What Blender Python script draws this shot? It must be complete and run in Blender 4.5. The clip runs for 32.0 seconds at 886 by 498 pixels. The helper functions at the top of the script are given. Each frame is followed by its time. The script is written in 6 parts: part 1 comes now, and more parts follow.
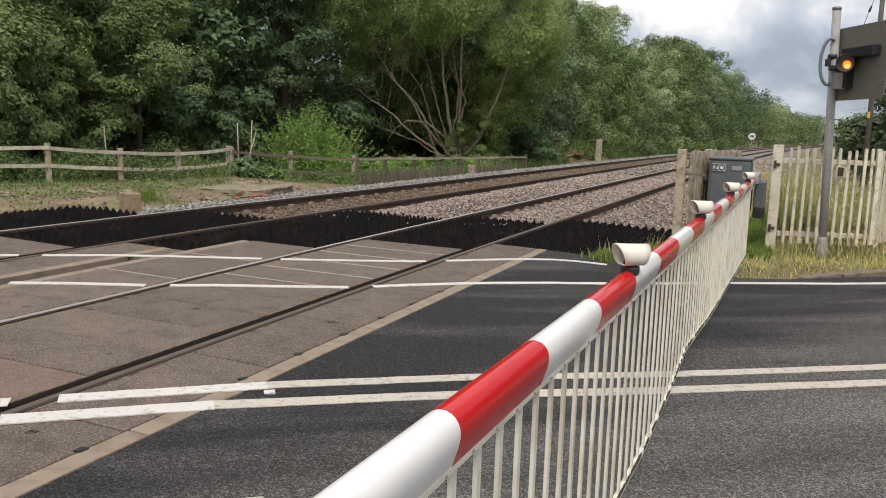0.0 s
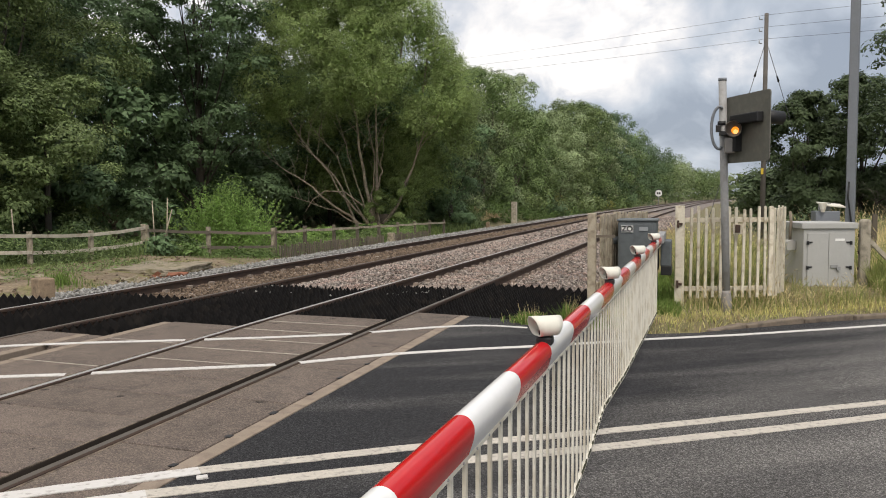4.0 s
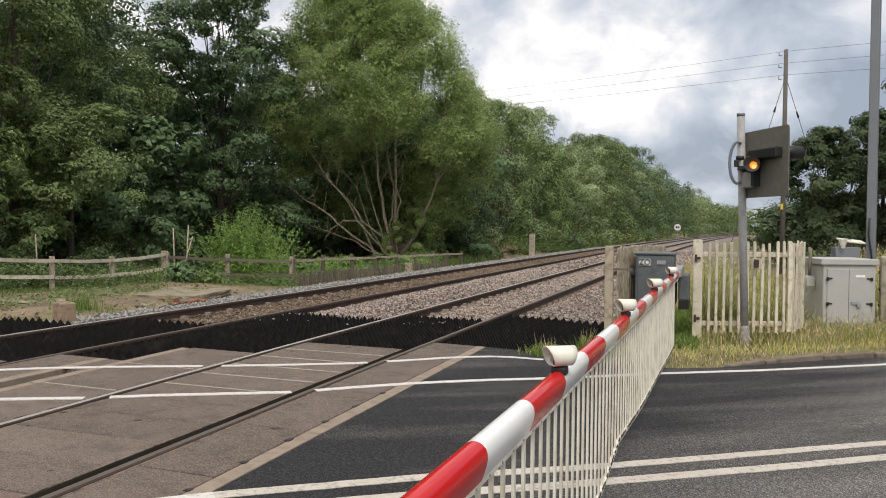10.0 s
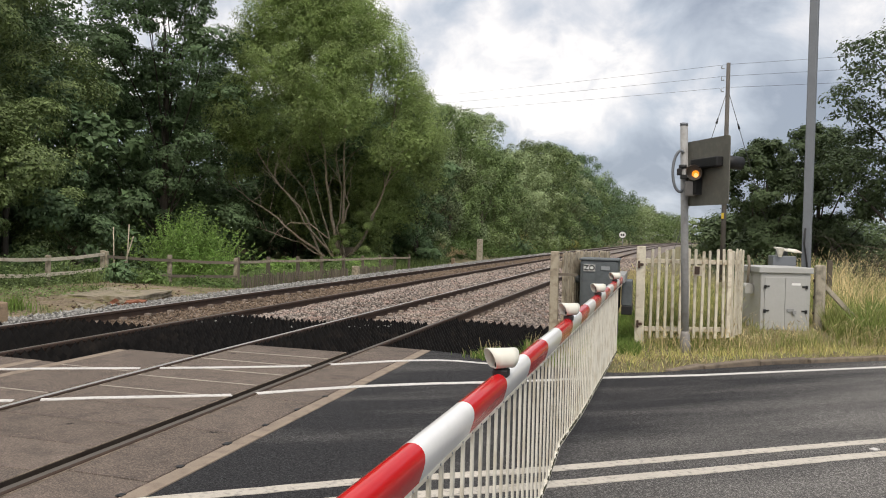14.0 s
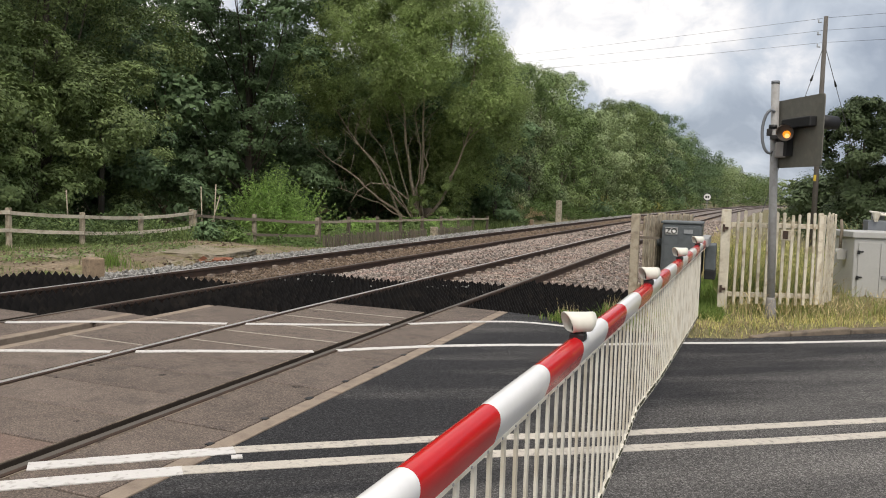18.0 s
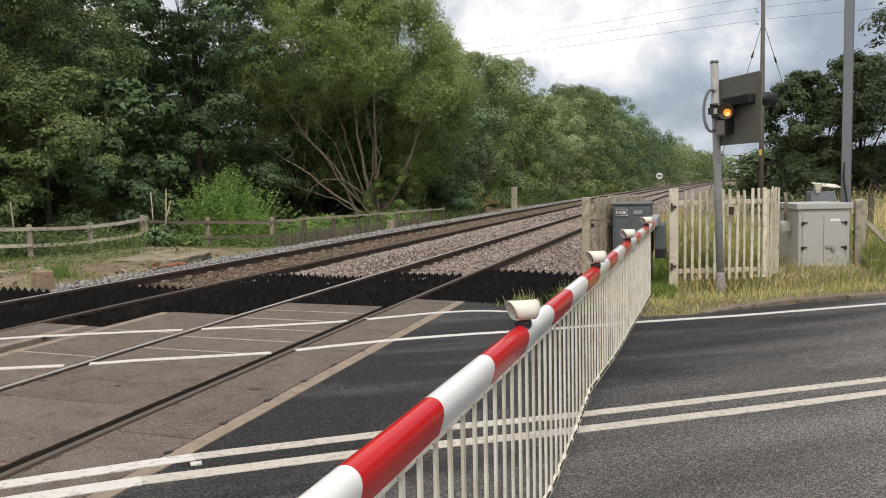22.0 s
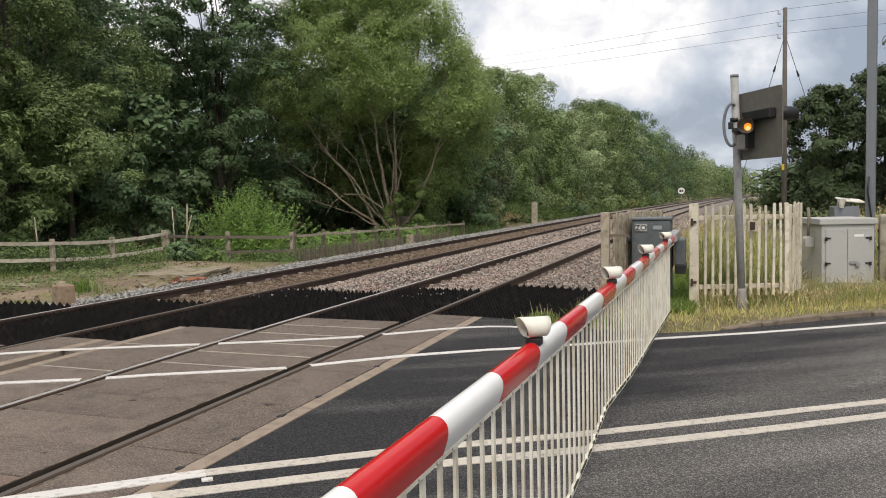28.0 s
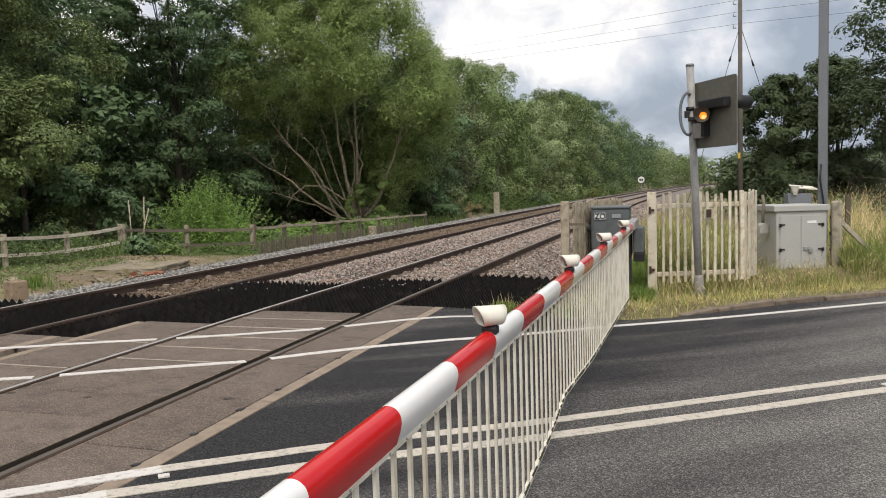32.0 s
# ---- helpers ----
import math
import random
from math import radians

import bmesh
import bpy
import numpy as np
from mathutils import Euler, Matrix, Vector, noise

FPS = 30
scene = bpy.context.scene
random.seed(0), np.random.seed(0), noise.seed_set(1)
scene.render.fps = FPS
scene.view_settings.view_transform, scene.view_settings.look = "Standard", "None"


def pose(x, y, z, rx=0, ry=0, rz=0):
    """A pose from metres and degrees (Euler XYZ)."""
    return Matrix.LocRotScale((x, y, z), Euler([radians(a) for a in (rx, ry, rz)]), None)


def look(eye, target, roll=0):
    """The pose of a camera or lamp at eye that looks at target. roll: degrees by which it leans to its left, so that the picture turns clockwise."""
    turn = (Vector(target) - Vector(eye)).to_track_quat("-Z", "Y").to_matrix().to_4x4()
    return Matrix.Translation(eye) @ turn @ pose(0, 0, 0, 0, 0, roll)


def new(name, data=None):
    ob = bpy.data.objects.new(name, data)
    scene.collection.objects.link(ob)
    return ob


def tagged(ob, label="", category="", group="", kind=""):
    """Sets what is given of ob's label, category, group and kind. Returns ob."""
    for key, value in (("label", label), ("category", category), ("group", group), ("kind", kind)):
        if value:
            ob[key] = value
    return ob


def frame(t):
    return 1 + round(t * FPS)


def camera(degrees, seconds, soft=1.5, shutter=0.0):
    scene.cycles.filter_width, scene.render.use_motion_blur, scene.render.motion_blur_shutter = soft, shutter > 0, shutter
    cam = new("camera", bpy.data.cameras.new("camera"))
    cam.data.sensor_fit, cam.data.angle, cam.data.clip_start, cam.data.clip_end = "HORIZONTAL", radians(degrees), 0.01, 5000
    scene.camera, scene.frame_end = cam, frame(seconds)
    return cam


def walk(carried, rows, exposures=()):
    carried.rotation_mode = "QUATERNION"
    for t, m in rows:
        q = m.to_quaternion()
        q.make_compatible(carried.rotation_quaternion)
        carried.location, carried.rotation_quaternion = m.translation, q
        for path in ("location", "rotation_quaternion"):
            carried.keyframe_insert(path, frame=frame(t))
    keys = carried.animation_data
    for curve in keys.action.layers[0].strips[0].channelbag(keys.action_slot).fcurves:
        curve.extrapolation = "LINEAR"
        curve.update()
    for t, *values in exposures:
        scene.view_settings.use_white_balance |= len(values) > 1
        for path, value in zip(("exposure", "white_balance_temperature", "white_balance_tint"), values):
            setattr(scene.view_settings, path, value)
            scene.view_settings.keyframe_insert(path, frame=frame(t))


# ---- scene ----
cam = camera(57.6, 32.0, soft=1.0)

PATH = [
    (0, (3.315, 0.628, 1.428), (2.56, 2.457, 1.135), 1.8),
    (0.5, (3.339, 0.577, 1.42), (2.71, 2.449, 1.103), 3.8),
    (1, (3.394, 0.534, 1.439), (2.936, 2.455, 1.122), 4.8),
    (1.5, (3.35, 0.454, 1.478), (2.985, 2.402, 1.211), 1.3),
    (2, (3.347, 0.457, 1.498), (2.94, 2.401, 1.262), -0.6),
    (2.5, (3.364, 0.442, 1.507), (2.895, 2.376, 1.304), -0.6),
    (3, (3.364, 0.445, 1.507), (2.833, 2.366, 1.349), -0.6),
    (3.5, (3.37, 0.442, 1.509), (2.794, 2.353, 1.377), -0.5),
    (5.5, (3.372, 0.427, 1.506), (2.796, 2.338, 1.378), 0.2),
    (6, (3.376, 0.42, 1.506), (2.788, 2.328, 1.384), 0.3),
    (6.5, (3.375, 0.422, 1.506), (2.775, 2.326, 1.383), 0.1),
    (7, (3.381, 0.417, 1.504), (2.781, 2.321, 1.383), -0.0),
    (7.5, (3.383, 0.408, 1.498), (2.785, 2.314, 1.398), 0.4),
    (8, (3.386, 0.413, 1.496), (2.789, 2.321, 1.413), 0.5),
    (8.5, (3.388, 0.412, 1.499), (2.779, 2.315, 1.414), 0.3),
    (9, (3.39, 0.404, 1.5), (2.772, 2.304, 1.425), 0.2),
    (9.5, (3.386, 0.406, 1.5), (2.765, 2.306, 1.436), 0.3),
    (10, (3.387, 0.397, 1.503), (2.765, 2.297, 1.45), 0.5),
    (10.5, (3.391, 0.397, 1.502), (2.771, 2.298, 1.455), 0.6),
    (11, (3.393, 0.393, 1.504), (2.777, 2.296, 1.459), 0.5),
    (11.5, (3.39, 0.395, 1.503), (2.776, 2.298, 1.461), 0.8),
    (12, (3.39, 0.41, 1.497), (2.783, 2.315, 1.464), 1.0),
    (12.5, (3.395, 0.392, 1.502), (2.789, 2.298, 1.473), 1.5),
    (13, (3.389, 0.42, 1.488), (2.798, 2.331, 1.45), 2.4),
    (13.5, (3.396, 0.417, 1.488), (2.85, 2.34, 1.44), 2.1),
    (14, (3.399, 0.431, 1.488), (2.9, 2.367, 1.448), 1.4),
    (14.5, (3.402, 0.428, 1.497), (2.924, 2.37, 1.467), 0.2),
    (16.5, (3.387, 0.447, 1.495), (2.835, 2.368, 1.45), 0.1),
    (17, (3.39, 0.444, 1.496), (2.841, 2.366, 1.436), 0.2),
    (17.5, (3.404, 0.445, 1.493), (2.812, 2.353, 1.4), 0.9),
    (18, (3.403, 0.424, 1.495), (2.723, 2.299, 1.353), 1.7),
    (18.5, (3.378, 0.388, 1.496), (2.654, 2.243, 1.312), 1.9),
    (19, (3.416, 0.381, 1.504), (2.729, 2.249, 1.309), 0.7),
    (19.5, (3.452, 0.412, 1.51), (2.822, 2.302, 1.335), -0.6),
    (20, (3.468, 0.401, 1.519), (2.861, 2.3, 1.366), -0.8),
    (20.5, (3.468, 0.403, 1.52), (2.856, 2.301, 1.375), -0.8),
    (21, (3.478, 0.41, 1.515), (2.881, 2.312, 1.36), -1.1),
    (21.5, (3.476, 0.416, 1.509), (2.894, 2.323, 1.345), -1.3),
    (22, (3.478, 0.401, 1.517), (2.894, 2.306, 1.353), -1.2),
    (22.5, (3.479, 0.407, 1.514), (2.896, 2.313, 1.35), -1.3),
    (23, (3.482, 0.4, 1.515), (2.898, 2.306, 1.355), -1.3),
    (23.5, (3.479, 0.407, 1.514), (2.888, 2.311, 1.363), -1.1),
    (24, (3.485, 0.425, 1.508), (2.894, 2.329, 1.356), -1.2),
    (24.5, (3.459, 0.419, 1.503), (2.873, 2.324, 1.345), -1.5),
    (25, (3.447, 0.409, 1.502), (2.887, 2.323, 1.347), -1.0),
    (25.5, (3.485, 0.451, 1.503), (2.927, 2.365, 1.354), -1.1),
    (27.5, (3.511, 0.451, 1.513), (2.839, 2.33, 1.373), -1.2),
    (28, (3.507, 0.449, 1.515), (2.874, 2.342, 1.389), -1.2),
    (28.5, (3.506, 0.449, 1.512), (2.893, 2.349, 1.39), -1.1),
    (29, (3.516, 0.445, 1.51), (2.923, 2.351, 1.383), -1.0),
    (29.5, (3.518, 0.456, 1.507), (2.927, 2.362, 1.372), -1.1),
    (30, (3.527, 0.452, 1.508), (2.942, 2.359, 1.36), -1.0),
    (30.5, (3.527, 0.46, 1.508), (2.95, 2.369, 1.348), -0.8),
    (31, (3.53, 0.468, 1.509), (2.949, 2.375, 1.352), -0.9),
    (31.5, (3.53, 0.471, 1.507), (2.966, 2.383, 1.354), -1.3),
    (32, (3.534, 0.468, 1.509), (2.988, 2.386, 1.358), -1.7),
]
EXPOSE = [(0, 0.17, 6800, 12), (1, 0.0, 6800, 12), (3, 0.07, 6800, 12), (6, 0.16, 6800, 12), (32, 0.16, 6800, 12)]
walk(cam, [(t, look(eye, target, roll)) for t, eye, target, roll in PATH], exposures=EXPOSE)

# ---- world, sun, exposure ----
SUN_EL, SUN_AZ = radians(56), radians(-154)    # azimuth from +y towards -x
wd = bpy.data.worlds.new("sky")
scene.world = wd
wd.use_nodes = True
N, L = wd.node_tree.nodes, wd.node_tree.links
N.clear()


def wn(kind, **kw):
    n = N.new(kind)
    for k, v in kw.items():
        n.inputs[k].default_value = v
    return n


def wmath(op, a, b=None, clamp=False):
    n = N.new("ShaderNodeMath")
    n.operation, n.use_clamp = op, clamp
    for i, v in enumerate((a, b)):
        if v is None:
            continue
        if isinstance(v, (int, float)):
            n.inputs[i].default_value = v
        else:
            L.new(v, n.inputs[i])
    return n.outputs[0]


tc = N.new("ShaderNodeTexCoord")
sep = N.new("ShaderNodeSeparateXYZ")
L.new(tc.outputs["Generated"], sep.inputs[0])
den = wmath("ADD", wmath("MAXIMUM", sep.outputs[2], 0.0), 0.85)
comb = N.new("ShaderNodeCombineXYZ")
L.new(wmath("DIVIDE", sep.outputs[0], den), comb.inputs[0])
L.new(wmath("DIVIDE", sep.outputs[1], den), comb.inputs[1])
comb.inputs[2].default_value = 3.4
cl1 = wn("ShaderNodeTexNoise", Scale=4.4, Detail=9.0, Roughness=0.50, Distortion=0.2)
L.new(comb.outputs[0], cl1.inputs["Vector"])
cl2 = wn("ShaderNodeTexNoise", Scale=10.0, Detail=8.0, Roughness=0.55, Distortion=0.4)
L.new(comb.outputs[0], cl2.inputs["Vector"])
warp = N.new("ShaderNodeVectorMath")
warp.operation = "MULTIPLY_ADD"
L.new(cl2.outputs["Color"], warp.inputs[0])
warp.inputs[1].default_value = (0.16, 0.16, 0.0)
L.new(comb.outputs[0], warp.inputs[2])
puff = N.new("ShaderNodeTexVoronoi")
puff.feature = "SMOOTH_F1"
puff.inputs["Scale"].default_value, puff.inputs["Smoothness"].default_value = 7.0, 0.35
L.new(warp.outputs[0], puff.inputs["Vector"])
billow = wmath("MULTIPLY", wmath("SUBTRACT", 0.42, puff.outputs["Distance"]), 0.24)
# a veil that thins towards the hidden sun, where the cloud is brightest
sd = Vector((-math.sin(SUN_AZ) * math.cos(SUN_EL), math.cos(SUN_AZ) * math.cos(SUN_EL), math.sin(SUN_EL)))
dot = N.new("ShaderNodeVectorMath")
dot.operation = "DOT_PRODUCT"
L.new(tc.outputs["Generated"], dot.inputs[0])
dot.inputs[1].default_value = sd
glow = wmath("POWER", wmath("MAXIMUM", dot.outputs["Value"], 0.0), 2.0)
dens = wmath("SUBTRACT", wmath("ADD", wmath("MULTIPLY", cl1.outputs[0], 0.80), wmath("MULTIPLY", cl2.outputs[0], 0.64)), 0.23)
low = wmath("MINIMUM", wmath("MAXIMUM", wmath("MULTIPLY", wmath("SUBTRACT", sep.outputs[2], 0.115), 2.2), -0.12), 0.06)   # thicker, greyer cloud towards the horizon
glim = wmath("MINIMUM", wmath("MAXIMUM", wmath("MULTIPLY", wmath("SUBTRACT", 0.062, sep.outputs[2]), 4.0), 0.0), 0.17)   # a lighter strip along the horizon
bank = wmath("MINIMUM", wmath("MAXIMUM", wmath("MULTIPLY", wmath("ADD", sep.outputs[0], 0.03), -0.8), -0.125), 0.08)   # thicker towards the east
bright = wmath("ADD", wmath("ADD", wmath("ADD", wmath("MULTIPLY", glow, 0.25), wmath("ADD", dens, billow)), wmath("ADD", low, glim)), bank)
ramp = N.new("ShaderNodeValToRGB")
els = ramp.color_ramp.elements
els[0].position, els[0].color = 0.34, (0.28, 0.33, 0.41, 1)
els[1].position, els[1].color = 0.73, (1.0, 1.0, 0.99, 1)
e = els.new(0.47)
e.color = (0.44, 0.50, 0.58, 1)
e = els.new(0.555)
e.color = (0.60, 0.635, 0.69, 1)
e = els.new(0.63)
e.color = (0.79, 0.80, 0.815, 1)
L.new(bright, ramp.inputs[0])
sky = N.new("ShaderNodeTexSky")
sky.sky_type, sky.sun_disc = "NISHITA", False
sky.sun_elevation, sky.sun_rotation = SUN_EL, -SUN_AZ
bg1 = wn("ShaderNodeBackground", Strength=0.10)
L.new(sky.outputs[0], bg1.inputs[0])
bg2 = wn("ShaderNodeBackground", Strength=1.18)
L.new(ramp.outputs[0], bg2.inputs[0])
mx = wn("ShaderNodeMixShader")
L.new(wmath("ADD", 0.82, wmath("MULTIPLY", dens, 0.2), True), mx.inputs[0])
L.new(bg1.outputs[0], mx.inputs[1])
L.new(bg2.outputs[0], mx.inputs[2])
wo = N.new("ShaderNodeOutputWorld")
L.new(mx.outputs[0], wo.inputs[0])

sun = new("sun", bpy.data.lights.new("sun", "SUN"))
sun.data.energy, sun.data.angle, sun.data.color = 2.0, radians(24), (1.0, 0.95, 0.88)
sun.matrix_world = look(tuple(sd * 60), (0, 0, 0))


# ---- materials ----
def mat(name, base, rough=0.8, metal=0.0, vary=0.25, scale=6.0, fine=60.0, bump=0.15, tint=None, island=0.0, obj=0.0, spec=0.5, transl=0.0, bdist=0.01, coord="Object", fw=1.6, edge=(0.47, 0.66), tscale=2.3, speck=0.0, streak=None, wear=None, fleck=0.0):
    """A surface with colour variation at two scales, fine relief, and a tint in stains."""
    m = bpy.data.materials.new(name)
    m.use_nodes = True
    n, l = m.node_tree.nodes, m.node_tree.links
    p = n["Principled BSDF"]
    p.inputs["Roughness"].default_value, p.inputs["Metallic"].default_value = rough, metal
    p.inputs["Specular IOR Level"].default_value = spec
    t = n.new("ShaderNodeTexCoord")

    where = t.outputs[coord]
    if obj:                           # no two pieces share their stains
        ri = n.new("ShaderNodeObjectInfo")
        vs = n.new("ShaderNodeVectorMath")
        vs.operation = "SCALE"
        vs.inputs[0].default_value = (31.0, 57.0, 13.0)
        l.new(ri.outputs["Random"], vs.inputs["Scale"])
        va = n.new("ShaderNodeVectorMath")
        l.new(where, va.inputs[0])
        l.new(vs.outputs[0], va.inputs[1])
        where = va.outputs[0]
    if streak is not None:            # wear drawn out along one direction
        mp = n.new("ShaderNodeMapping")
        mp.vector_type = "TEXTURE"
        mp.inputs["Rotation"].default_value[2] = streak
        mp.inputs["Scale"].default_value = (4.5, 0.8, 1)
        l.new(t.outputs[coord], mp.inputs["Vector"])
        where = mp.outputs[0]

    def tex(sc, det):
        q = n.new("ShaderNodeTexNoise")
        q.inputs["Scale"].default_value, q.inputs["Detail"].default_value = sc, det
        l.new(where if sc < 20 or obj else t.outputs[coord], q.inputs["Vector"])
        return q.outputs[0]

    def mth(op, a, b):
        q = n.new("ShaderNodeMath")
        q.operation = op
        for i, v in enumerate((a, b)):
            if isinstance(v, (int, float)):
                q.inputs[i].default_value = v
            else:
                l.new(v, q.inputs[i])
        return q.outputs[0]

    big, small = tex(scale, 5.0), tex(fine, 4.0)
    f = mth("ADD", mth("MULTIPLY", mth("SUBTRACT", big, 0.5), 2.2 * vary), mth("MULTIPLY", mth("SUBTRACT", small, 0.5), fw * vary))
    if island:
        gm = n.new("ShaderNodeNewGeometry")
        f = mth("ADD", f, mth("MULTIPLY", mth("SUBTRACT", gm.outputs["Random Per Island"], 0.5), 2 * island))
    if obj:
        oi = n.new("ShaderNodeObjectInfo")
        f = mth("ADD", f, mth("MULTIPLY", mth("SUBTRACT", oi.outputs["Random"], 0.5), 2 * obj))
    if speck:                         # scattered small pale and dark grains
        vo = n.new("ShaderNodeTexVoronoi")
        vo.inputs["Scale"].default_value = fine * 1.1
        l.new(t.outputs[coord], vo.inputs["Vector"])
        sp_ = n.new("ShaderNodeSeparateColor")
        l.new(vo.outputs["Color"], sp_.inputs[0])
        cube = mth("POWER", sp_.outputs[0], 3.0)
        f = mth("ADD", f, mth("MULTIPLY", mth("SUBTRACT", cube, 0.25), speck))
    if fleck:                         # a few dark oily spots
        vo = n.new("ShaderNodeTexVoronoi")
        vo.inputs["Scale"].default_value = 4.5
        l.new(where, vo.inputs["Vector"])
        sp_ = n.new("ShaderNodeSeparateColor")
        l.new(vo.outputs["Color"], sp_.inputs[0])
        spot = mth("LESS_THAN", mth("ADD", vo.outputs["Distance"], mth("MULTIPLY", sp_.outputs[1], 0.22)), 0.17)
        f = mth("SUBTRACT", f, mth("MULTIPLY", mth("MULTIPLY", spot, mth("LESS_THAN", sp_.outputs[0], 0.4)), fleck))
    f = mth("ADD", f, 1.0)
    vm = n.new("ShaderNodeVectorMath")
    vm.operation = "SCALE"
    l.new(f, vm.inputs["Scale"])
    if tint:
        mix = n.new("ShaderNodeMix")
        mix.data_type = "RGBA"
        mix.inputs["A"].default_value, mix.inputs["B"].default_value = (*base, 1), (*tint, 1)
        rmp = n.new("ShaderNodeMapRange")
        rmp.inputs["From Min"].default_value, rmp.inputs["From Max"].default_value = edge
        st = tex(scale * tscale, 7.0)
        if wear:                      # older and more worn away from the crossing
            sx = n.new("ShaderNodeVectorMath")
            sx.operation = "DOT_PRODUCT"
            sx.inputs[1].default_value = (1.0, -0.45, 0.0)
            l.new(t.outputs[coord], sx.inputs[0])
            wr = n.new("ShaderNodeMapRange")
            for k, v in zip(("From Min", "From Max", "To Min", "To Max"), wear):
                wr.inputs[k].default_value = v
            l.new(sx.outputs["Value"], wr.inputs["Value"])
            st = mth("ADD", st, wr.outputs[0])
        l.new(st, rmp.inputs["Value"])
        l.new(rmp.outputs[0], mix.inputs["Factor"])
        l.new(mix.outputs["Result"], vm.inputs[0])
    else:
        vm.inputs[0].default_value = base
    l.new(vm.outputs[0], p.inputs["Base Color"])
    if bump:
        b = n.new("ShaderNodeBump")
        b.inputs["Strength"].default_value, b.inputs["Distance"].default_value = bump, bdist
        l.new(small, b.inputs["Height"])
        l.new(b.outputs[0], p.inputs["Normal"])
    if transl:
        tr = n.new("ShaderNodeBsdfTranslucent")
        l.new(vm.outputs[0], tr.inputs[0])
        ms = n.new("ShaderNodeMixShader")
        ms.inputs[0].default_value = transl
        l.new(p.outputs[0], ms.inputs[1])
        l.new(tr.outputs[0], ms.inputs[2])
        l.new(ms.outputs[0], n["Material Output"].inputs[0])
    return m


M = {}
M["asphalt"] = mat("asphalt", (0.031, 0.031, 0.033), 0.9, vary=0.20, scale=0.42, fine=120, bump=0.75, bdist=0.012, fw=9.5, tint=(0.155, 0.148, 0.140), spec=0.22, edge=(0.36, 0.92), tscale=4.2, speck=1.7, streak=0.66, wear=(-0.6, 2.2, -0.12, 0.44))
M["panel"] = mat("crossing_panel", (0.152, 0.121, 0.101), 0.9, vary=0.26, scale=2.2, fine=110, bump=0.8, bdist=0.007, fw=7.0, tint=(0.110, 0.090, 0.076), obj=0.08, spec=0.3, edge=(0.50, 0.70), tscale=2.5, speck=0.7, fleck=0.6)
M["panel_red"] = mat("crossing_panel_red", (0.165, 0.115, 0.092), 0.9, vary=0.22, scale=3, fine=110, bump=0.6, bdist=0.006, fw=5.0, speck=0.6)
M["strip"] = mat("edge_strip", (0.270, 0.215, 0.165), 0.9, vary=0.25, scale=3, fine=90, bump=0.4, tint=(0.20, 0.155, 0.12))
M["groove"] = mat("groove_dark", (0.030, 0.024, 0.020), 0.95, vary=0.3, scale=9, spec=0.04)
M["joint"] = mat("joint_sealant", (0.36, 0.32, 0.27), 0.9, vary=0.3, scale=9)
M["plate_dark"] = mat("grimy_plate", (0.050, 0.040, 0.032), 0.9, vary=0.3, scale=4, fine=40, bump=0.1, spec=0.15)
M["edge_steel"] = mat("worn_edge_angle", (0.27, 0.215, 0.16), 0.7, 0.2, vary=0.5, scale=5, fine=30, bump=0.1, tint=(0.10, 0.075, 0.055))
M["white_line"] = mat("road_paint_fresh", (0.60, 0.58, 0.555), 0.7, vary=0.10, scale=5, fine=60, bump=0.25, tint=(0.40, 0.375, 0.35), edge=(0.56, 0.68), tscale=5.0)
M["cream_line"] = mat("road_paint_worn", (0.50, 0.46, 0.40), 0.8, vary=0.16, scale=5, fine=70, bump=0.35, tint=(0.28, 0.26, 0.23), edge=(0.54, 0.70), tscale=5, fw=3.0)
M["steel"] = mat("rail_running_steel", (0.52, 0.495, 0.475), 0.45, 0.6, vary=0.15, scale=4, bump=0.05)
M["steel_brown"] = mat("dull_rail_head", (0.125, 0.105, 0.088), 0.5, 0.35, vary=0.2, scale=4, bump=0.05)
M["pole_wood"] = mat("creosoted_pole", (0.115, 0.105, 0.095), 0.9, vary=0.3, scale=3, fine=40, bump=0.3)
M["rust"] = mat("rail_rust", (0.072, 0.044, 0.031), 0.85, 0.1, vary=0.35, scale=5, fine=70, bump=0.3, tint=(0.06, 0.042, 0.034))
M["ballast"] = mat("ballast_bed", (0.22, 0.185, 0.165), 0.95, vary=0.45, scale=2.0, fine=26, bump=1.0, bdist=0.04, tint=(0.16, 0.14, 0.125))
M["stone"] = mat("ballast_stone", (0.275, 0.235, 0.205), 0.92, vary=0.15, scale=1.2, fine=40, bump=0.2, island=0.68, tint=(0.30, 0.215, 0.18))
M["stone_brown"] = mat("rust_stained_stone", (0.155, 0.112, 0.078), 0.95, vary=0.2, scale=1.5, fine=40, bump=0.2, island=0.5)
M["stone_grey"] = mat("fresh_ballast_stone", (0.24, 0.235, 0.22), 0.92, vary=0.15, scale=1.2, fine=40, bump=0.2, island=0.5)
M["sleeper"] = mat("sleeper_concrete", (0.26, 0.21, 0.17), 0.95, vary=0.3, scale=4, obj=0.15)
M["rubber"] = mat("black_rubber", (0.0052, 0.0047, 0.0045), 0.85, vary=0.45, scale=1.2, fine=50, bump=0.25, island=0.5, spec=0.09, tint=(0.011, 0.009, 0.0075), edge=(0.52, 0.68))
M["red"] = mat("red_film", (0.54, 0.014, 0.017), 0.16, vary=0.07, scale=4, fine=40, bump=0, spec=0.26)
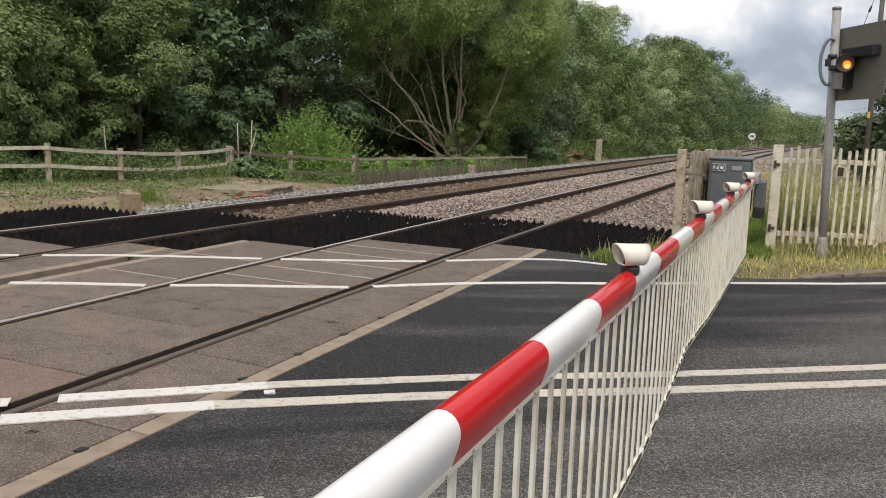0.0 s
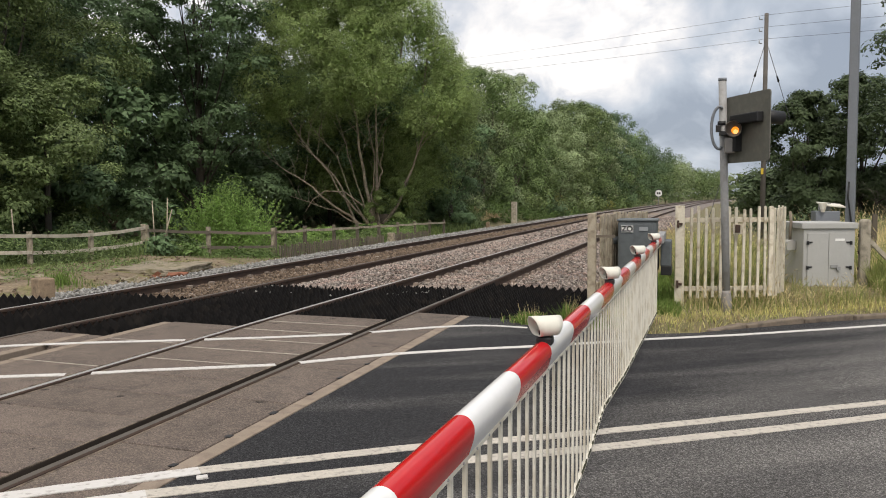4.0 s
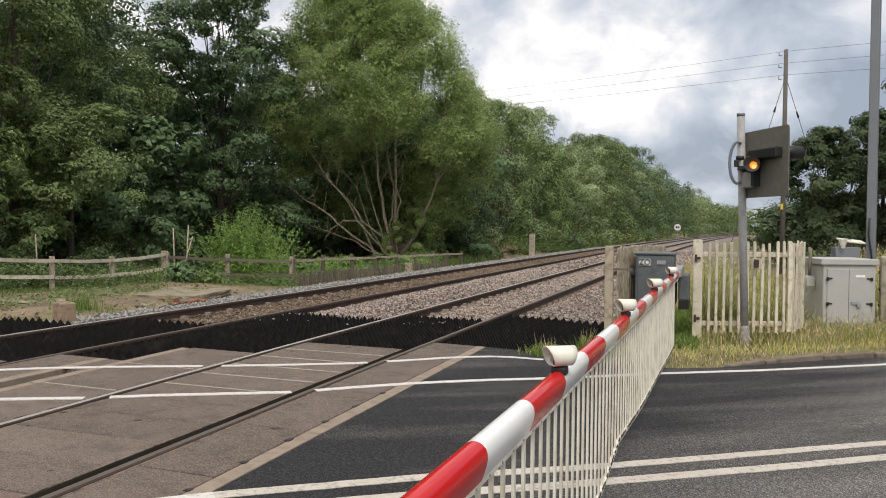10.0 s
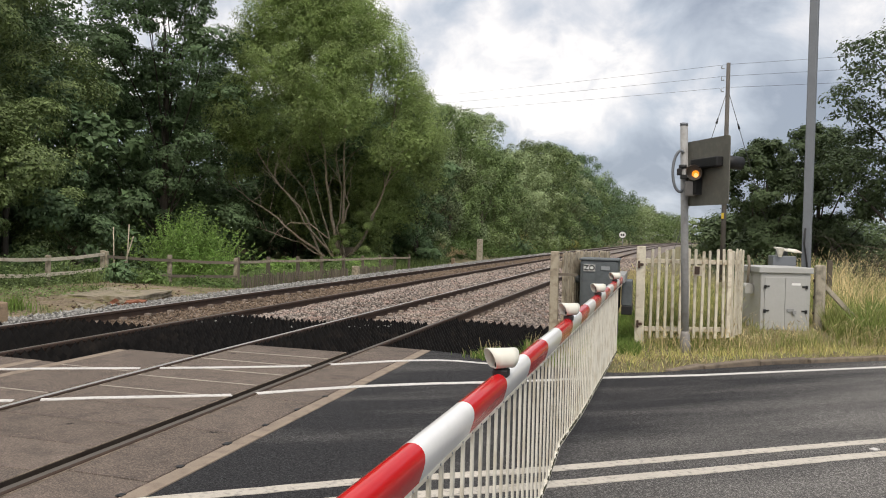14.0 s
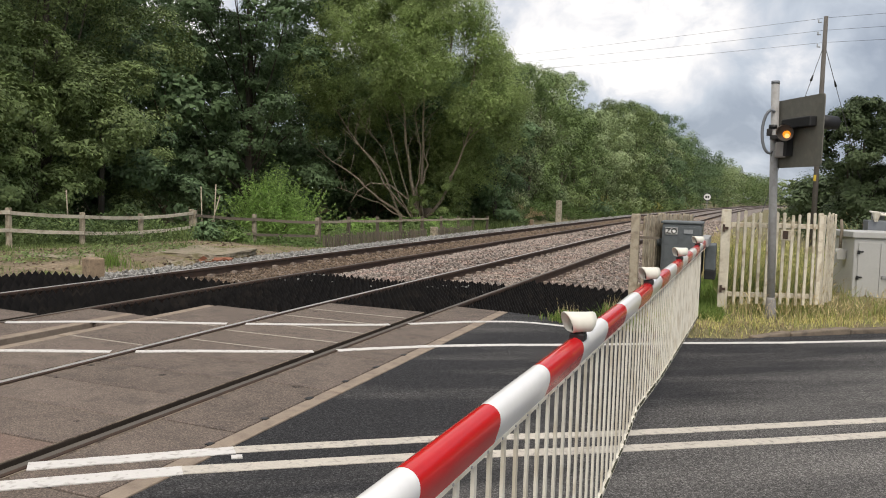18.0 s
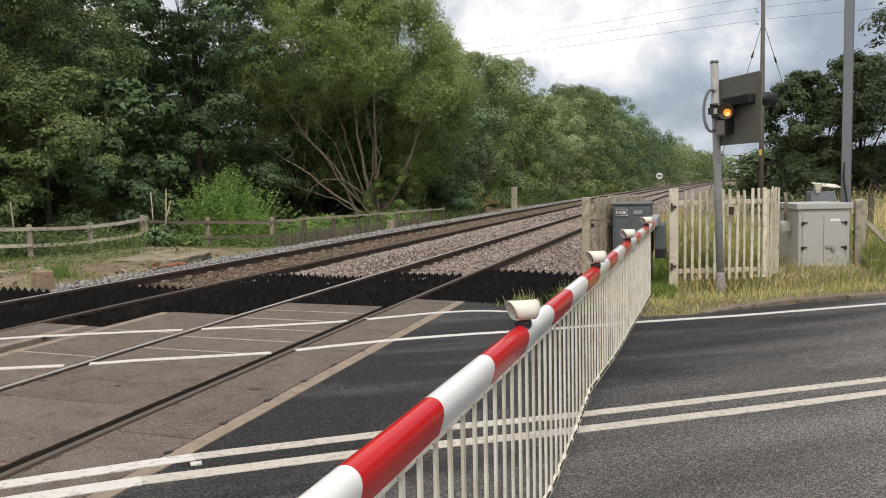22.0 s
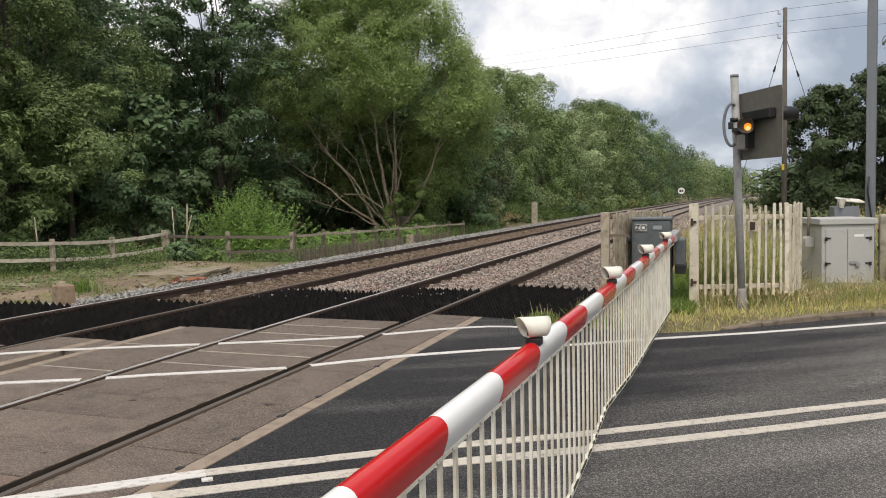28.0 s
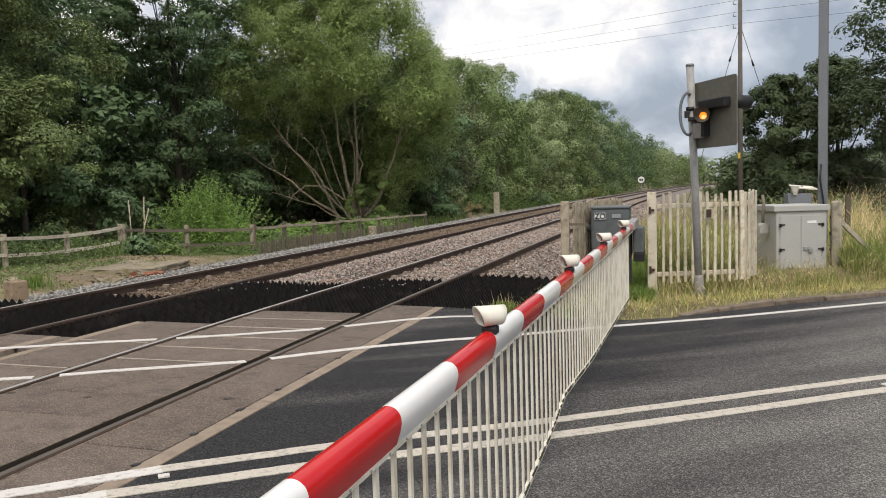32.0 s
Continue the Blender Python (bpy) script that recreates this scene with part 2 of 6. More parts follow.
M["white"] = mat("white_enamel", (0.80, 0.80, 0.79), 0.12, vary=0.04, scale=4, fine=40, bump=0, tint=(0.78, 0.78, 0.77))
M["skirt"] = mat("skirt_paint", (0.69, 0.66, 0.57), 0.5, vary=0.12, scale=3, fine=50, bump=0.08, tint=(0.54, 0.49, 0.39), obj=0.06)
M["grime"] = mat("green_grime", (0.050, 0.050, 0.028), 0.9, vary=0.4, scale=12)
M["hood"] = mat("lamp_shroud_white", (0.70, 0.685, 0.60), 0.5, vary=0.06, scale=8, bump=0.03)
M["hood_in"] = mat("lamp_shroud_rim", (0.17, 0.095, 0.08), 0.7, vary=0.1, scale=8)
M["black"] = mat("black_plastic", (0.012, 0.012, 0.013), 0.55, vary=0.2, scale=8)
M["fence_white"] = mat("weathered_white_paint", (0.62, 0.57, 0.46), 0.8, vary=0.22, scale=4, fine=45, bump=0.35, tint=(0.36, 0.29, 0.19), obj=0.12, edge=(0.50, 0.72))
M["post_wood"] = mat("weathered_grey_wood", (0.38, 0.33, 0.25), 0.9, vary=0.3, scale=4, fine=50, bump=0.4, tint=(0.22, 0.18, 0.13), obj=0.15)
# the post wood lightened in colour, as if sun falls on the rails
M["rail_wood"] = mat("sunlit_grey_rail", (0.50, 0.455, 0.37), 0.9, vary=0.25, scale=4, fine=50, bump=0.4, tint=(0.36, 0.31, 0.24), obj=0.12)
M["post_dark"] = mat("dark_old_wood", (0.150, 0.125, 0.095), 0.92, vary=0.3, scale=4, fine=50, bump=0.4, obj=0.25)
M["grey_cab"] = mat("grey_painted_steel", (0.41, 0.41, 0.395), 0.55, vary=0.08, scale=3, fine=30, bump=0.05, tint=(0.40, 0.40, 0.385))
M["grey_side"] = mat("grey_sheet_side", (0.44, 0.43, 0.40), 0.6, vary=0.1, scale=3, fine=30, bump=0.05)
M["dark_cab"] = mat("dark_grey_cast", (0.105, 0.120, 0.128), 0.55, vary=0.15, scale=5, fine=50, bump=0.1, tint=(0.085, 0.098, 0.105))
M["galv"] = mat("galvanised_steel", (0.27, 0.275, 0.275), 0.7, 0.0, vary=0.12, scale=6, fine=40, bump=0.06)
M["signal_post"] = mat("weathered_signal_post", (0.30, 0.30, 0.295), 0.65, 0.0, vary=0.15, scale=6, fine=40, bump=0.06, tint=(0.25, 0.245, 0.235))
M["lamp_post"] = mat("galvanised_column", (0.185, 0.20, 0.22), 0.55, 0.2, vary=0.12, scale=3, fine=30, bump=0.06)
M["board"] = mat("signal_backboard", (0.125, 0.124, 0.105), 0.6, vary=0.15, scale=4, fine=40, bump=0.05, tint=(0.15, 0.145, 0.12))
M["lamp_grey"] = mat("lamp_housing_grey", (0.25, 0.235, 0.22), 0.6, vary=0.15, scale=8, fine=40, bump=0.05)
M["concrete"] = mat("aged_concrete", (0.42, 0.375, 0.30), 0.95, vary=0.25, scale=4, fine=60, bump=0.35, tint=(0.24, 0.22, 0.17), obj=0.08)
M["rubble"] = mat("buried_concrete", (0.27, 0.23, 0.17), 0.95, vary=0.4, scale=3, fine=40, bump=0.5, tint=(0.15, 0.135, 0.07))
M["bark_dark"] = mat("dark_hawthorn_bark", (0.060, 0.050, 0.040), 0.95, vary=0.35, scale=4, fine=30, bump=0.6)
M["pink"] = mat("pink_concrete", (0.30, 0.22, 0.145), 0.95, vary=0.4, scale=5, fine=60, bump=0.5, tint=(0.17, 0.125, 0.085))
M["kerb"] = mat("kerb_stone", (0.175, 0.140, 0.105), 0.95, vary=0.35, scale=4, fine=60, bump=0.4, tint=(0.11, 0.09, 0.07), obj=0.15)
M["sign_white"] = mat("sign_white", (0.80, 0.80, 0.78), 0.5, vary=0.04, scale=9, bump=0)
M["ink"] = mat("sign_black", (0.01, 0.01, 0.01), 0.5, vary=0.05, scale=9, bump=0)
M["label_grey"] = mat("label_plate", (0.28, 0.30, 0.31), 0.5, vary=0.15, scale=40, bump=0)
M["yellow"] = mat("yellow_tag", (0.60, 0.42, 0.04), 0.6, vary=0.1, scale=9, bump=0)
M["earth"] = mat("ground_earth", (0.17, 0.155, 0.075), 0.98, vary=0.5, scale=0.7, fine=14, bump=0.8, bdist=0.05, tint=(0.17, 0.135, 0.085))
M["dirt"] = mat("bare_gravelly_dirt", (0.210, 0.162, 0.108), 0.98, vary=0.55, scale=0.9, fine=16, bump=0.9, bdist=0.05, tint=(0.145, 0.140, 0.048), edge=(0.48, 0.64), fw=3.5)
M["bark"] = mat("bark", (0.135, 0.105, 0.075), 0.95, vary=0.35, scale=4, fine=30, bump=0.6, tint=(0.09, 0.075, 0.055))
M["bark_pale"] = mat("pale_willow_bark", (0.38, 0.31, 0.24), 0.95, vary=0.3, scale=4, fine=30, bump=0.5, tint=(0.22, 0.18, 0.135))
M["wire"] = mat("wire", (0.07, 0.07, 0.075), 0.6, bump=0)
M["rustplate"] = mat("rusty_plate", (0.23, 0.095, 0.055), 0.9, vary=0.3, scale=6)


def leafmat(name, c, isl=0.34, tr=0.26, rough=0.55, vary=0.5, obj=0.20):
    return mat(name, c, rough, vary=vary, scale=0.62, fine=3.0, fw=0.9, bump=0, island=isl, obj=obj, transl=tr, spec=0.25)


# sycamore green, reused as a darkened leaf colour where the wood is shaded
LEAF_DARK = leafmat("leaf_sycamore_and_shade", (0.122, 0.190, 0.090), tr=0.24, vary=0.55)
LEAF_MID = leafmat("leaf_mixed", (0.190, 0.252, 0.097), tr=0.26, vary=0.55)
LEAF_WILLOW = leafmat("leaf_willow", (0.272, 0.354, 0.134), isl=0.36, tr=0.50, vary=0.65, obj=0.02)
LEAF_ROW = leafmat("leaf_row", (0.148, 0.212, 0.076), isl=0.42, tr=0.14, vary=0.6)
LEAF_PALE = leafmat("leaf_pale", (0.235, 0.295, 0.145), isl=0.42, tr=0.14, vary=0.6)
LEAF_BRIGHT = leafmat("leaf_bright", (0.305, 0.465, 0.135), tr=0.5)
LEAF_YELLOW = leafmat("leaf_yellowing", (0.26, 0.26, 0.075))
LEAF_IVY = leafmat("leaf_ivy", (0.115, 0.180, 0.052))
# undergrowth leaf darkened to stand for the shade behind the fence
LEAF_SHADE = leafmat("leaf_undergrowth_shaded", (0.080, 0.125, 0.045))
LEAF_RIGHT = leafmat("leaf_hawthorn", (0.086, 0.122, 0.056), obj=0.1)
GRASS_DRY = leafmat("grass_dry", (0.62, 0.51, 0.28), isl=0.4, tr=0.35)
GRASS_KERB = leafmat("grass_kerb", (0.53, 0.49, 0.20), isl=0.4, tr=0.35)
LEAF_WEED = leafmat("leaf_weed", (0.155, 0.215, 0.080), isl=0.4)
GRASS_DEAD = leafmat("grass_dead", (0.42, 0.34, 0.20), isl=0.5, tr=0.2)
GRASS_DARK = leafmat("grass_weeds", (0.180, 0.240, 0.085), isl=0.45, tr=0.3)
GRASS = leafmat("grass_green", (0.25, 0.285, 0.090), isl=0.45, tr=0.35)
GRASS_LUSH = leafmat("grass_lush", (0.185, 0.275, 0.068), isl=0.4, tr=0.4)

amber = bpy.data.materials.new("amber_lens")
amber.use_nodes = True
ap = amber.node_tree.nodes["Principled BSDF"]
ap.inputs["Base Color"].default_value = (0.8, 0.35, 0.05, 1)
ap.inputs["Emission Color"].default_value = (1.0, 0.30, 0.02, 1)
ap.inputs["Emission Strength"].default_value = 1.05
ap.inputs["Roughness"].default_value = 0.2
M["amber"] = amber
glowm = amber.copy()
glowm.name = "lamp_reflector_glow"
glowm.node_tree.nodes["Principled BSDF"].inputs["Emission Color"].default_value = (1.0, 0.62, 0.22, 1)
M["glow"] = glowm

# ---- building helpers ----
RNG = np.random.default_rng(7)


def curve(y):
    """How far the railway has swung to the right at y."""
    d = max(0.0, y - 9.0)
    return 0.012 * d + 0.00018 * d * d


def plane_z(s):
    """Height of the crossing's surface across the two canted tracks; s is 0 on the near rail."""
    pts = ((-40, -0.35), (-9, -0.12), (-7.2, 0.03), (-5.9, 0.14), (-4.905, 0.115), (-3.4, 0.075), (-1.505, 0.038), (0, 0.022), (0.8, 0.002), (2.5, -0.0625), (4, -0.10), (9, -0.14), (200, -0.5))
    for (a, za), (b, zb) in zip(pts, pts[1:]):
        if s <= b:
            return za + (zb - za) * max(0.0, (s - a)) / (b - a)
    return -0.5


def smooth(a, b, v):
    u = min(1.0, max(0.0, (v - a) / (b - a)))
    return u * u * (3 - 2 * u)


def thing(name, x, y, z, rz=0.0, label="", category="", group="", kind=""):
    ob = new(name)
    ob.empty_display_size = 0.2
    ob.matrix_world = pose(x, y, z, 0, 0, rz)
    return tagged(ob, label, category, group, kind)


def part(name, bm, material, parent=None, label="", smooth_faces=False):
    me = bpy.data.meshes.new(name)
    if smooth_faces:
        for fc in bm.faces:
            fc.smooth = True
    bm.normal_update()
    bm.to_mesh(me)
    bm.free()
    me.materials.append(material)
    ob = new(name, me)
    ob.parent = parent
    return tagged(ob, label)


def shared(name, me, parent, m):
    ob = new(name, me)
    ob.parent = parent
    ob.matrix_local = m
    return ob


def box(bm, x0, x1, y0, y1, z0, z1, bev=0.0):
    vs = [bm.verts.new(p) for p in ((x0, y0, z0), (x1, y0, z0), (x1, y1, z0), (x0, y1, z0), (x0, y0, z1), (x1, y0, z1), (x1, y1, z1), (x0, y1, z1))]
    fs = [bm.faces.new([vs[i] for i in q]) for q in ((3, 2, 1, 0), (4, 5, 6, 7), (0, 1, 5, 4), (1, 2, 6, 5), (2, 3, 7, 6), (3, 0, 4, 7))]
    if bev:
        es = list({ed for fc in fs for ed in fc.edges})
        bmesh.ops.bevel(bm, geom=es, offset=bev, segments=2, affect="EDGES", profile=0.5)
    return bm


def newbox(*a, bev=0.0):
    return box(bmesh.new(), *a, bev=bev)


def tube(bm, pts, radii, n=8, caps=True):
    pts = [Vector(p) for p in pts]
    if isinstance(radii, (int, float)):
        radii = [radii] * len(pts)
    rings, ref = [], None
    for i, p in enumerate(pts):
        d = (pts[min(i + 1, len(pts) - 1)] - pts[max(i - 1, 0)]).normalized()
        if ref is None:
            ref = Vector((0, 0, 1)) if abs(d.z) < 0.9 else Vector((1, 0, 0))
        a = (ref - d * ref.dot(d)).normalized()
        ref = a
        b = d.cross(a)
        rings.append([bm.verts.new(p + radii[i] * (math.cos(2 * math.pi * k / n) * a + math.sin(2 * math.pi * k / n) * b)) for k in range(n)])
    for r0, r1 in zip(rings, rings[1:]):
        for k in range(n):
            fc = bm.faces.new((r0[k], r0[(k + 1) % n], r1[(k + 1) % n], r1[k]))
            fc.smooth = True
    if caps:
        bm.faces.new(rings[0][::-1])
        bm.faces.new(rings[-1])
    return bm


def sweep(bm, profile, path, close=True, caps=True):
    """A profile of (across, up) along points (x, y, z); across is to the right of the way."""
    rings = []
    for i, p in enumerate(path):
        a, b = Vector(path[max(i - 1, 0)]), Vector(path[min(i + 1, len(path) - 1)])
        d = (b - a)
        d.z = 0
        d.normalize()
        r = Vector((d.y, -d.x, 0))
        rings.append([bm.verts.new(Vector(p) + r * u + Vector((0, 0, v))) for u, v in profile])
    n = len(profile)
    for r0, r1 in zip(rings, rings[1:]):
        for k in range(n if close else n - 1):
            bm.faces.new((r0[k], r0[(k + 1) % n], r1[(k + 1) % n], r1[k]))
    if caps and close:
        bm.faces.new(rings[0][::-1])
        bm.faces.new(rings[-1])
    bmesh.ops.recalc_face_normals(bm, faces=bm.faces)
    return bm


def soup(name, verts, corners, material, parent=None):
    """A mesh of loose faces from an array (n, k, 3): n faces of k corners."""
    n, k = len(verts), corners
    me = bpy.data.meshes.new(name)
    me.vertices.add(n * k)
    me.vertices.foreach_set("co", verts.astype(np.float32).ravel())
    me.loops.add(n * k)
    me.loops.foreach_set("vertex_index", np.arange(n * k, dtype=np.int32))
    me.polygons.add(n)
    me.polygons.foreach_set("loop_start", np.arange(0, n * k, k, dtype=np.int32))
    me.update(calc_edges=True)
    me.materials.append(material)
    ob = new(name, me)
    ob.parent = parent
    return ob


def solids(name, verts, tris, material, parent=None):
    """A mesh of many small solids: verts (n, v, 3), tris a list of triples within one solid."""
    n, v, _ = verts.shape
    tri = np.asarray(tris, np.int32)
    idx = (np.arange(n, dtype=np.int32)[:, None, None] * v + tri[None]).reshape(-1)
    me = bpy.data.meshes.new(name)
    me.vertices.add(n * v)
    me.vertices.foreach_set("co", verts.astype(np.float32).ravel())
    me.loops.add(len(idx))
    me.loops.foreach_set("vertex_index", idx)
    me.polygons.add(len(idx) // 3)
    me.polygons.foreach_set("loop_start", np.arange(0, len(idx), 3, dtype=np.int32))
    me.update(calc_edges=True)
    me.materials.append(material)
    ob = new(name, me)
    ob.parent = parent
    return ob


def unit(n):
    v = RNG.normal(size=(n, 3))
    return v / np.linalg.norm(v, axis=1, keepdims=True)


def leaves(cent, size, slim=0.5, droop=0.0, up=0.45, tri=False, loose=0.6):
    """Leaf quads round the centres."""
    n = len(cent)
    a = unit(n)
    a[:, 2] -= droop
    nn = unit(n) * (loose if cent.shape[1] == 6 else 1.0)
    nn[:, 2] += up
    if cent.shape[1] == 6:            # the leaves lie over the clump like tiles
        nn += cent[:, 3:]
        cent = cent[:, :3]
    nn /= np.linalg.norm(nn, axis=1, keepdims=True) + 1e-9
    a -= nn * (a * nn).sum(1, keepdims=True)
    a /= np.linalg.norm(a, axis=1, keepdims=True) + 1e-9
    b = np.cross(nn, a)
    s = size * RNG.uniform(0.6, 1.35, (n, 1))
    if tri:
        return np.stack([cent - a * s + b * s * slim, cent + a * s, cent - a * s - b * s * slim], 1)
    bend = np.cross(a, b) * s * 0.18
    return np.stack([cent - a * s, cent + b * s * slim + bend, cent + a * s, cent - b * s * slim + bend], 1)


def clump_points(blobs, per_area, fill=0.25):
    """Points on and a little inside ellipsoid clumps (x, y, z, rx, ry, rz)."""
    out = []
    for x, y, z, rx, ry, rz in blobs:
        n = max(8, int(per_area * (rx * ry + ry * rz + rx * rz) / 3 * 12.5))
        u = unit(n)
        u[:, 2] = np.where((u[:, 2] < -0.35) & (RNG.random(n) < 0.6), -u[:, 2], u[:, 2])
        r = np.where(RNG.random(n) < fill, RNG.uniform(0.3, 0.9, n), RNG.normal(0.95, 0.11, n))
        out.append(np.concatenate([np.array((x, y, z)) + u * r[:, None] * np.array((rx, ry, rz)), u], 1))
    return np.concatenate(out)


def limb(bm, a, b, r0, r1, bow=0.12, n=6, seg=5):
    a, b = Vector(a), Vector(b)
    side = Vector(RNG.normal(size=3)) * (b - a).length * bow
    pts = [a.lerp(b, i / seg) + side * math.sin(math.pi * i / seg) * 0.5 for i in range(seg + 1)]
    tube(bm, pts, [r0 + (r1 - r0) * i / seg for i in range(seg + 1)], n, caps=False)
    return pts


def leafy(boughs, n, sub, sub_r=(0.28, 0.46), flat=0.8, ragged=0.13, out=0.78):
    """Leaf places and outward ways over boughs (x, y, z, r, rz): every bough is a cluster of small leafy tufts."""
    cs, rs, ways, owner = [], [], [], []
    for k, (x, y, z, r, rz) in enumerate(boughs):
        u = unit(sub)
        u[:, 2] = np.where((u[:, 2] < -0.3) & (RNG.random(sub) < 0.5), -u[:, 2], u[:, 2])
        cs.append(np.array((x, y, z)) + u * np.array((r, r, rz)) * out)
        rs.append(r * RNG.uniform(*sub_r, sub))
        ways.append(u)
    cs, rs, ways = np.concatenate(cs), np.concatenate(rs), np.concatenate(ways)
    pick = RNG.choice(len(rs), n, p=rs ** 2 / (rs ** 2).sum())
    u = unit(n)
    low = (u[:, 2] < -0.2) & (RNG.random(n) < 0.6)
    u[low, 2] *= -1
    p = cs[pick] + u * (rs[pick] * RNG.normal(0.92, ragged, n))[:, None] * np.array((1.0, 1.0, flat))
    keep = np.ones(n, bool)
    for x, y, z, r, rz in boughs:                # no leaves deep inside a bough
        d = np.linalg.norm((p - np.array((x, y, z))) / np.array((r, r, rz)), axis=1)
        keep &= (d > 0.62) | (RNG.random(n) < 0.12)
    return np.concatenate([p, 0.8 * u + 0.45 * ways[pick]], 1)[keep]


def heart(boughs, per, size):
    """The larger, shaded leaves within the boughs."""
    out = []
    for x, y, z, r, rz in boughs:
        u = unit(per) * (RNG.random((per, 1)) ** 0.5 * 0.70)
        out.append(np.array((x, y, z)) + u * np.array((r, r, rz)))
    return leaves(np.concatenate(out), size, 0.7, tri=True)


def tree(x, y, z, height, radius, leaf, label, n=30000, size=0.06, clear=0.12, boughs=15, sub=10, bark=None, slim=0.55, droop=0.0, lean=(0, 0), name="tree", squash=1.0, swell=(0.36, 0.52), tall=0.85, flat=0.8, ragged=0.13, lw=0.32, dense=90, loose=0.55, reach=(0.40, 0.88)):
    """A tree: tapered trunk with limbs, and a crown of boughs, each a cluster of leafy tufts."""
    th = thing(name, x, y, z, 0, label, "tree")
    bm = bmesh.new()
    bl = []
    lo = height * clear
    for i in range(boughs):
        u = (i + 0.5) / boughs
        prof = math.sin(math.pi * min(1.0, 0.24 + 0.64 * u)) ** 0.6
        ang = i * 2.399 + RNG.uniform(-0.5, 0.5)
        rr = radius * prof * RNG.uniform(*reach) * (1.0 if u < 0.8 else 0.6)
        br = radius * RNG.uniform(*swell) * (0.75 + 0.25 * prof)
        h = min(lo + (height - lo) * (u ** 0.9), height - br * tall)
        bl.append((math.cos(ang) * rr + lean[0] * u, math.sin(ang) * rr * squash + lean[1] * u, h, br, br * tall))
    top = Vector((lean[0] * 0.6, lean[1] * 0.6, height * 0.72))
    r0 = 0.012 * height + 0.06
    pts = limb(bm, (0, 0, -0.3), top, r0, r0 * 0.25, 0.05, 8, 7)
    for b in bl[::2]:
        k = min(6, max(1, int(7 * b[2] / height * 0.7)))
        limb(bm, pts[k], b[:3], r0 * lw, r0 * 0.06, 0.12, 5, 4)
    part("trunk", bm, bark or M["bark"], th)
    crown = leaves(leafy(bl, n, sub, flat=flat, ragged=ragged), size, slim, droop, tri=True, loose=loose)
    soup("crown", np.concatenate([crown, heart(bl, dense, radius * (0.017 if size < 0.06 else 0.026))]) if dense else crown, 3, leaf, th)
    return th


def bush(x, y, z, w, d, h, leaf, label, per=40, size=0.10, nblob=9, slim=0.5, name="bush", cat="bush", spiky=0.0):
    th = thing(name, x, y, z, 0, label, cat)
    blobs = []
    for i in range(nblob):
        ang, rr = i * 2.399, math.sqrt((i + 0.3) / nblob)
        hh = h * RNG.uniform(0.35, 0.75) * (1.1 - 0.5 * rr)
        blobs.append((math.cos(ang) * rr * w * 0.38, math.sin(ang) * rr * d * 0.38, hh * 0.75, w * RNG.uniform(0.16, 0.26), d * RNG.uniform(0.16, 0.26), hh * 0.6))
    pts = clump_points(blobs, per * 1.45, 0.35)
    if spiky:
        n, m = int(len(pts) * 3.0), 240
        k = RNG.integers(0, m, n)
        base = np.stack([RNG.normal(0, 0.17, m) * w, RNG.normal(0, 0.17, m) * d, np.full(m, h * 0.12)], 1)
        tip = base * np.array((1.9, 1.9, 1.0)) + np.stack([RNG.normal(0, 0.05, m) * w, RNG.normal(0, 0.05, m) * d, RNG.uniform(0.40, 0.84, m) * h * np.exp(-(base[:, 0] / w) ** 2 * 6)], 1)
        u = RNG.random((n, 1))
        pts = np.concatenate([pts, np.concatenate([base[k] + (tip[k] - base[k]) * u + RNG.normal(0, 0.05, (n, 3)) * (1.2 - u), unit(n)], 1)])
    pts[:, 2] = np.abs(pts[:, 2])
    bm = bmesh.new()
    for b in blobs[:6]:
        limb(bm, (b[0] * 0.15, b[1] * 0.15, -0.1), (b[0], b[1], b[2] + b[5] * 0.5), 0.03, 0.008, 0.1, 5, 4)
    part("stems", bm, M["bark"], th)
    soup("foliage", leaves(pts, size * 0.78, slim, tri=True), 3, leaf, th)
    return th


def blades(name, xs, ys, zs, hgt, wid, material, label, lean=0.35, cat="grass", parent=None, seed=0.0):
    """Grass: each blade two narrow faces that bend over; some carry a seed head."""
    n = len(xs)
    h = hgt * RNG.uniform(0.45, 1.25, n)
    ang = RNG.uniform(0, 2 * np.pi, n)
    d = np.stack([np.cos(ang), np.sin(ang), np.zeros(n)], 1)
    la = RNG.uniform(0, 2 * np.pi, n)
    ld = np.stack([np.cos(la), np.sin(la), np.zeros(n)], 1) * (h * RNG.uniform(0.05, lean, n))[:, None]
    base = np.stack([xs, ys, zs], 1)
    w = wid * RNG.uniform(0.6, 1.4, n)[:, None]
    up = np.zeros((n, 3))
    up[:, 2] = h
    mid = base + up * 0.55 + ld * 0.35
    tip = base + up + ld
    q1 = np.stack([base - d * w, base + d * w, mid + d * w * 0.8, mid - d * w * 0.8], 1)
    q2 = np.stack([mid - d * w * 0.8, mid + d * w * 0.8, tip + d * w * 0.12, tip - d * w * 0.12], 1)
    quads = [q1, q2]
    if seed:
        k = RNG.random(n) < seed
        t_, s_ = tip[k], (ld / (np.linalg.norm(ld, axis=1, keepdims=True) + 1e-9))[k] * 0.03
        s_[:, 2] = RNG.uniform(-0.01, 0.045, k.sum())
        quads.append(np.stack([t_ - s_, t_ + d[k] * 0.0075, t_ + s_ * 1.3, t_ - d[k] * 0.0075], 1))
    ob = soup(name, np.concatenate(quads), 4, material, parent)
    return tagged(ob, label, cat, kind="stuff")


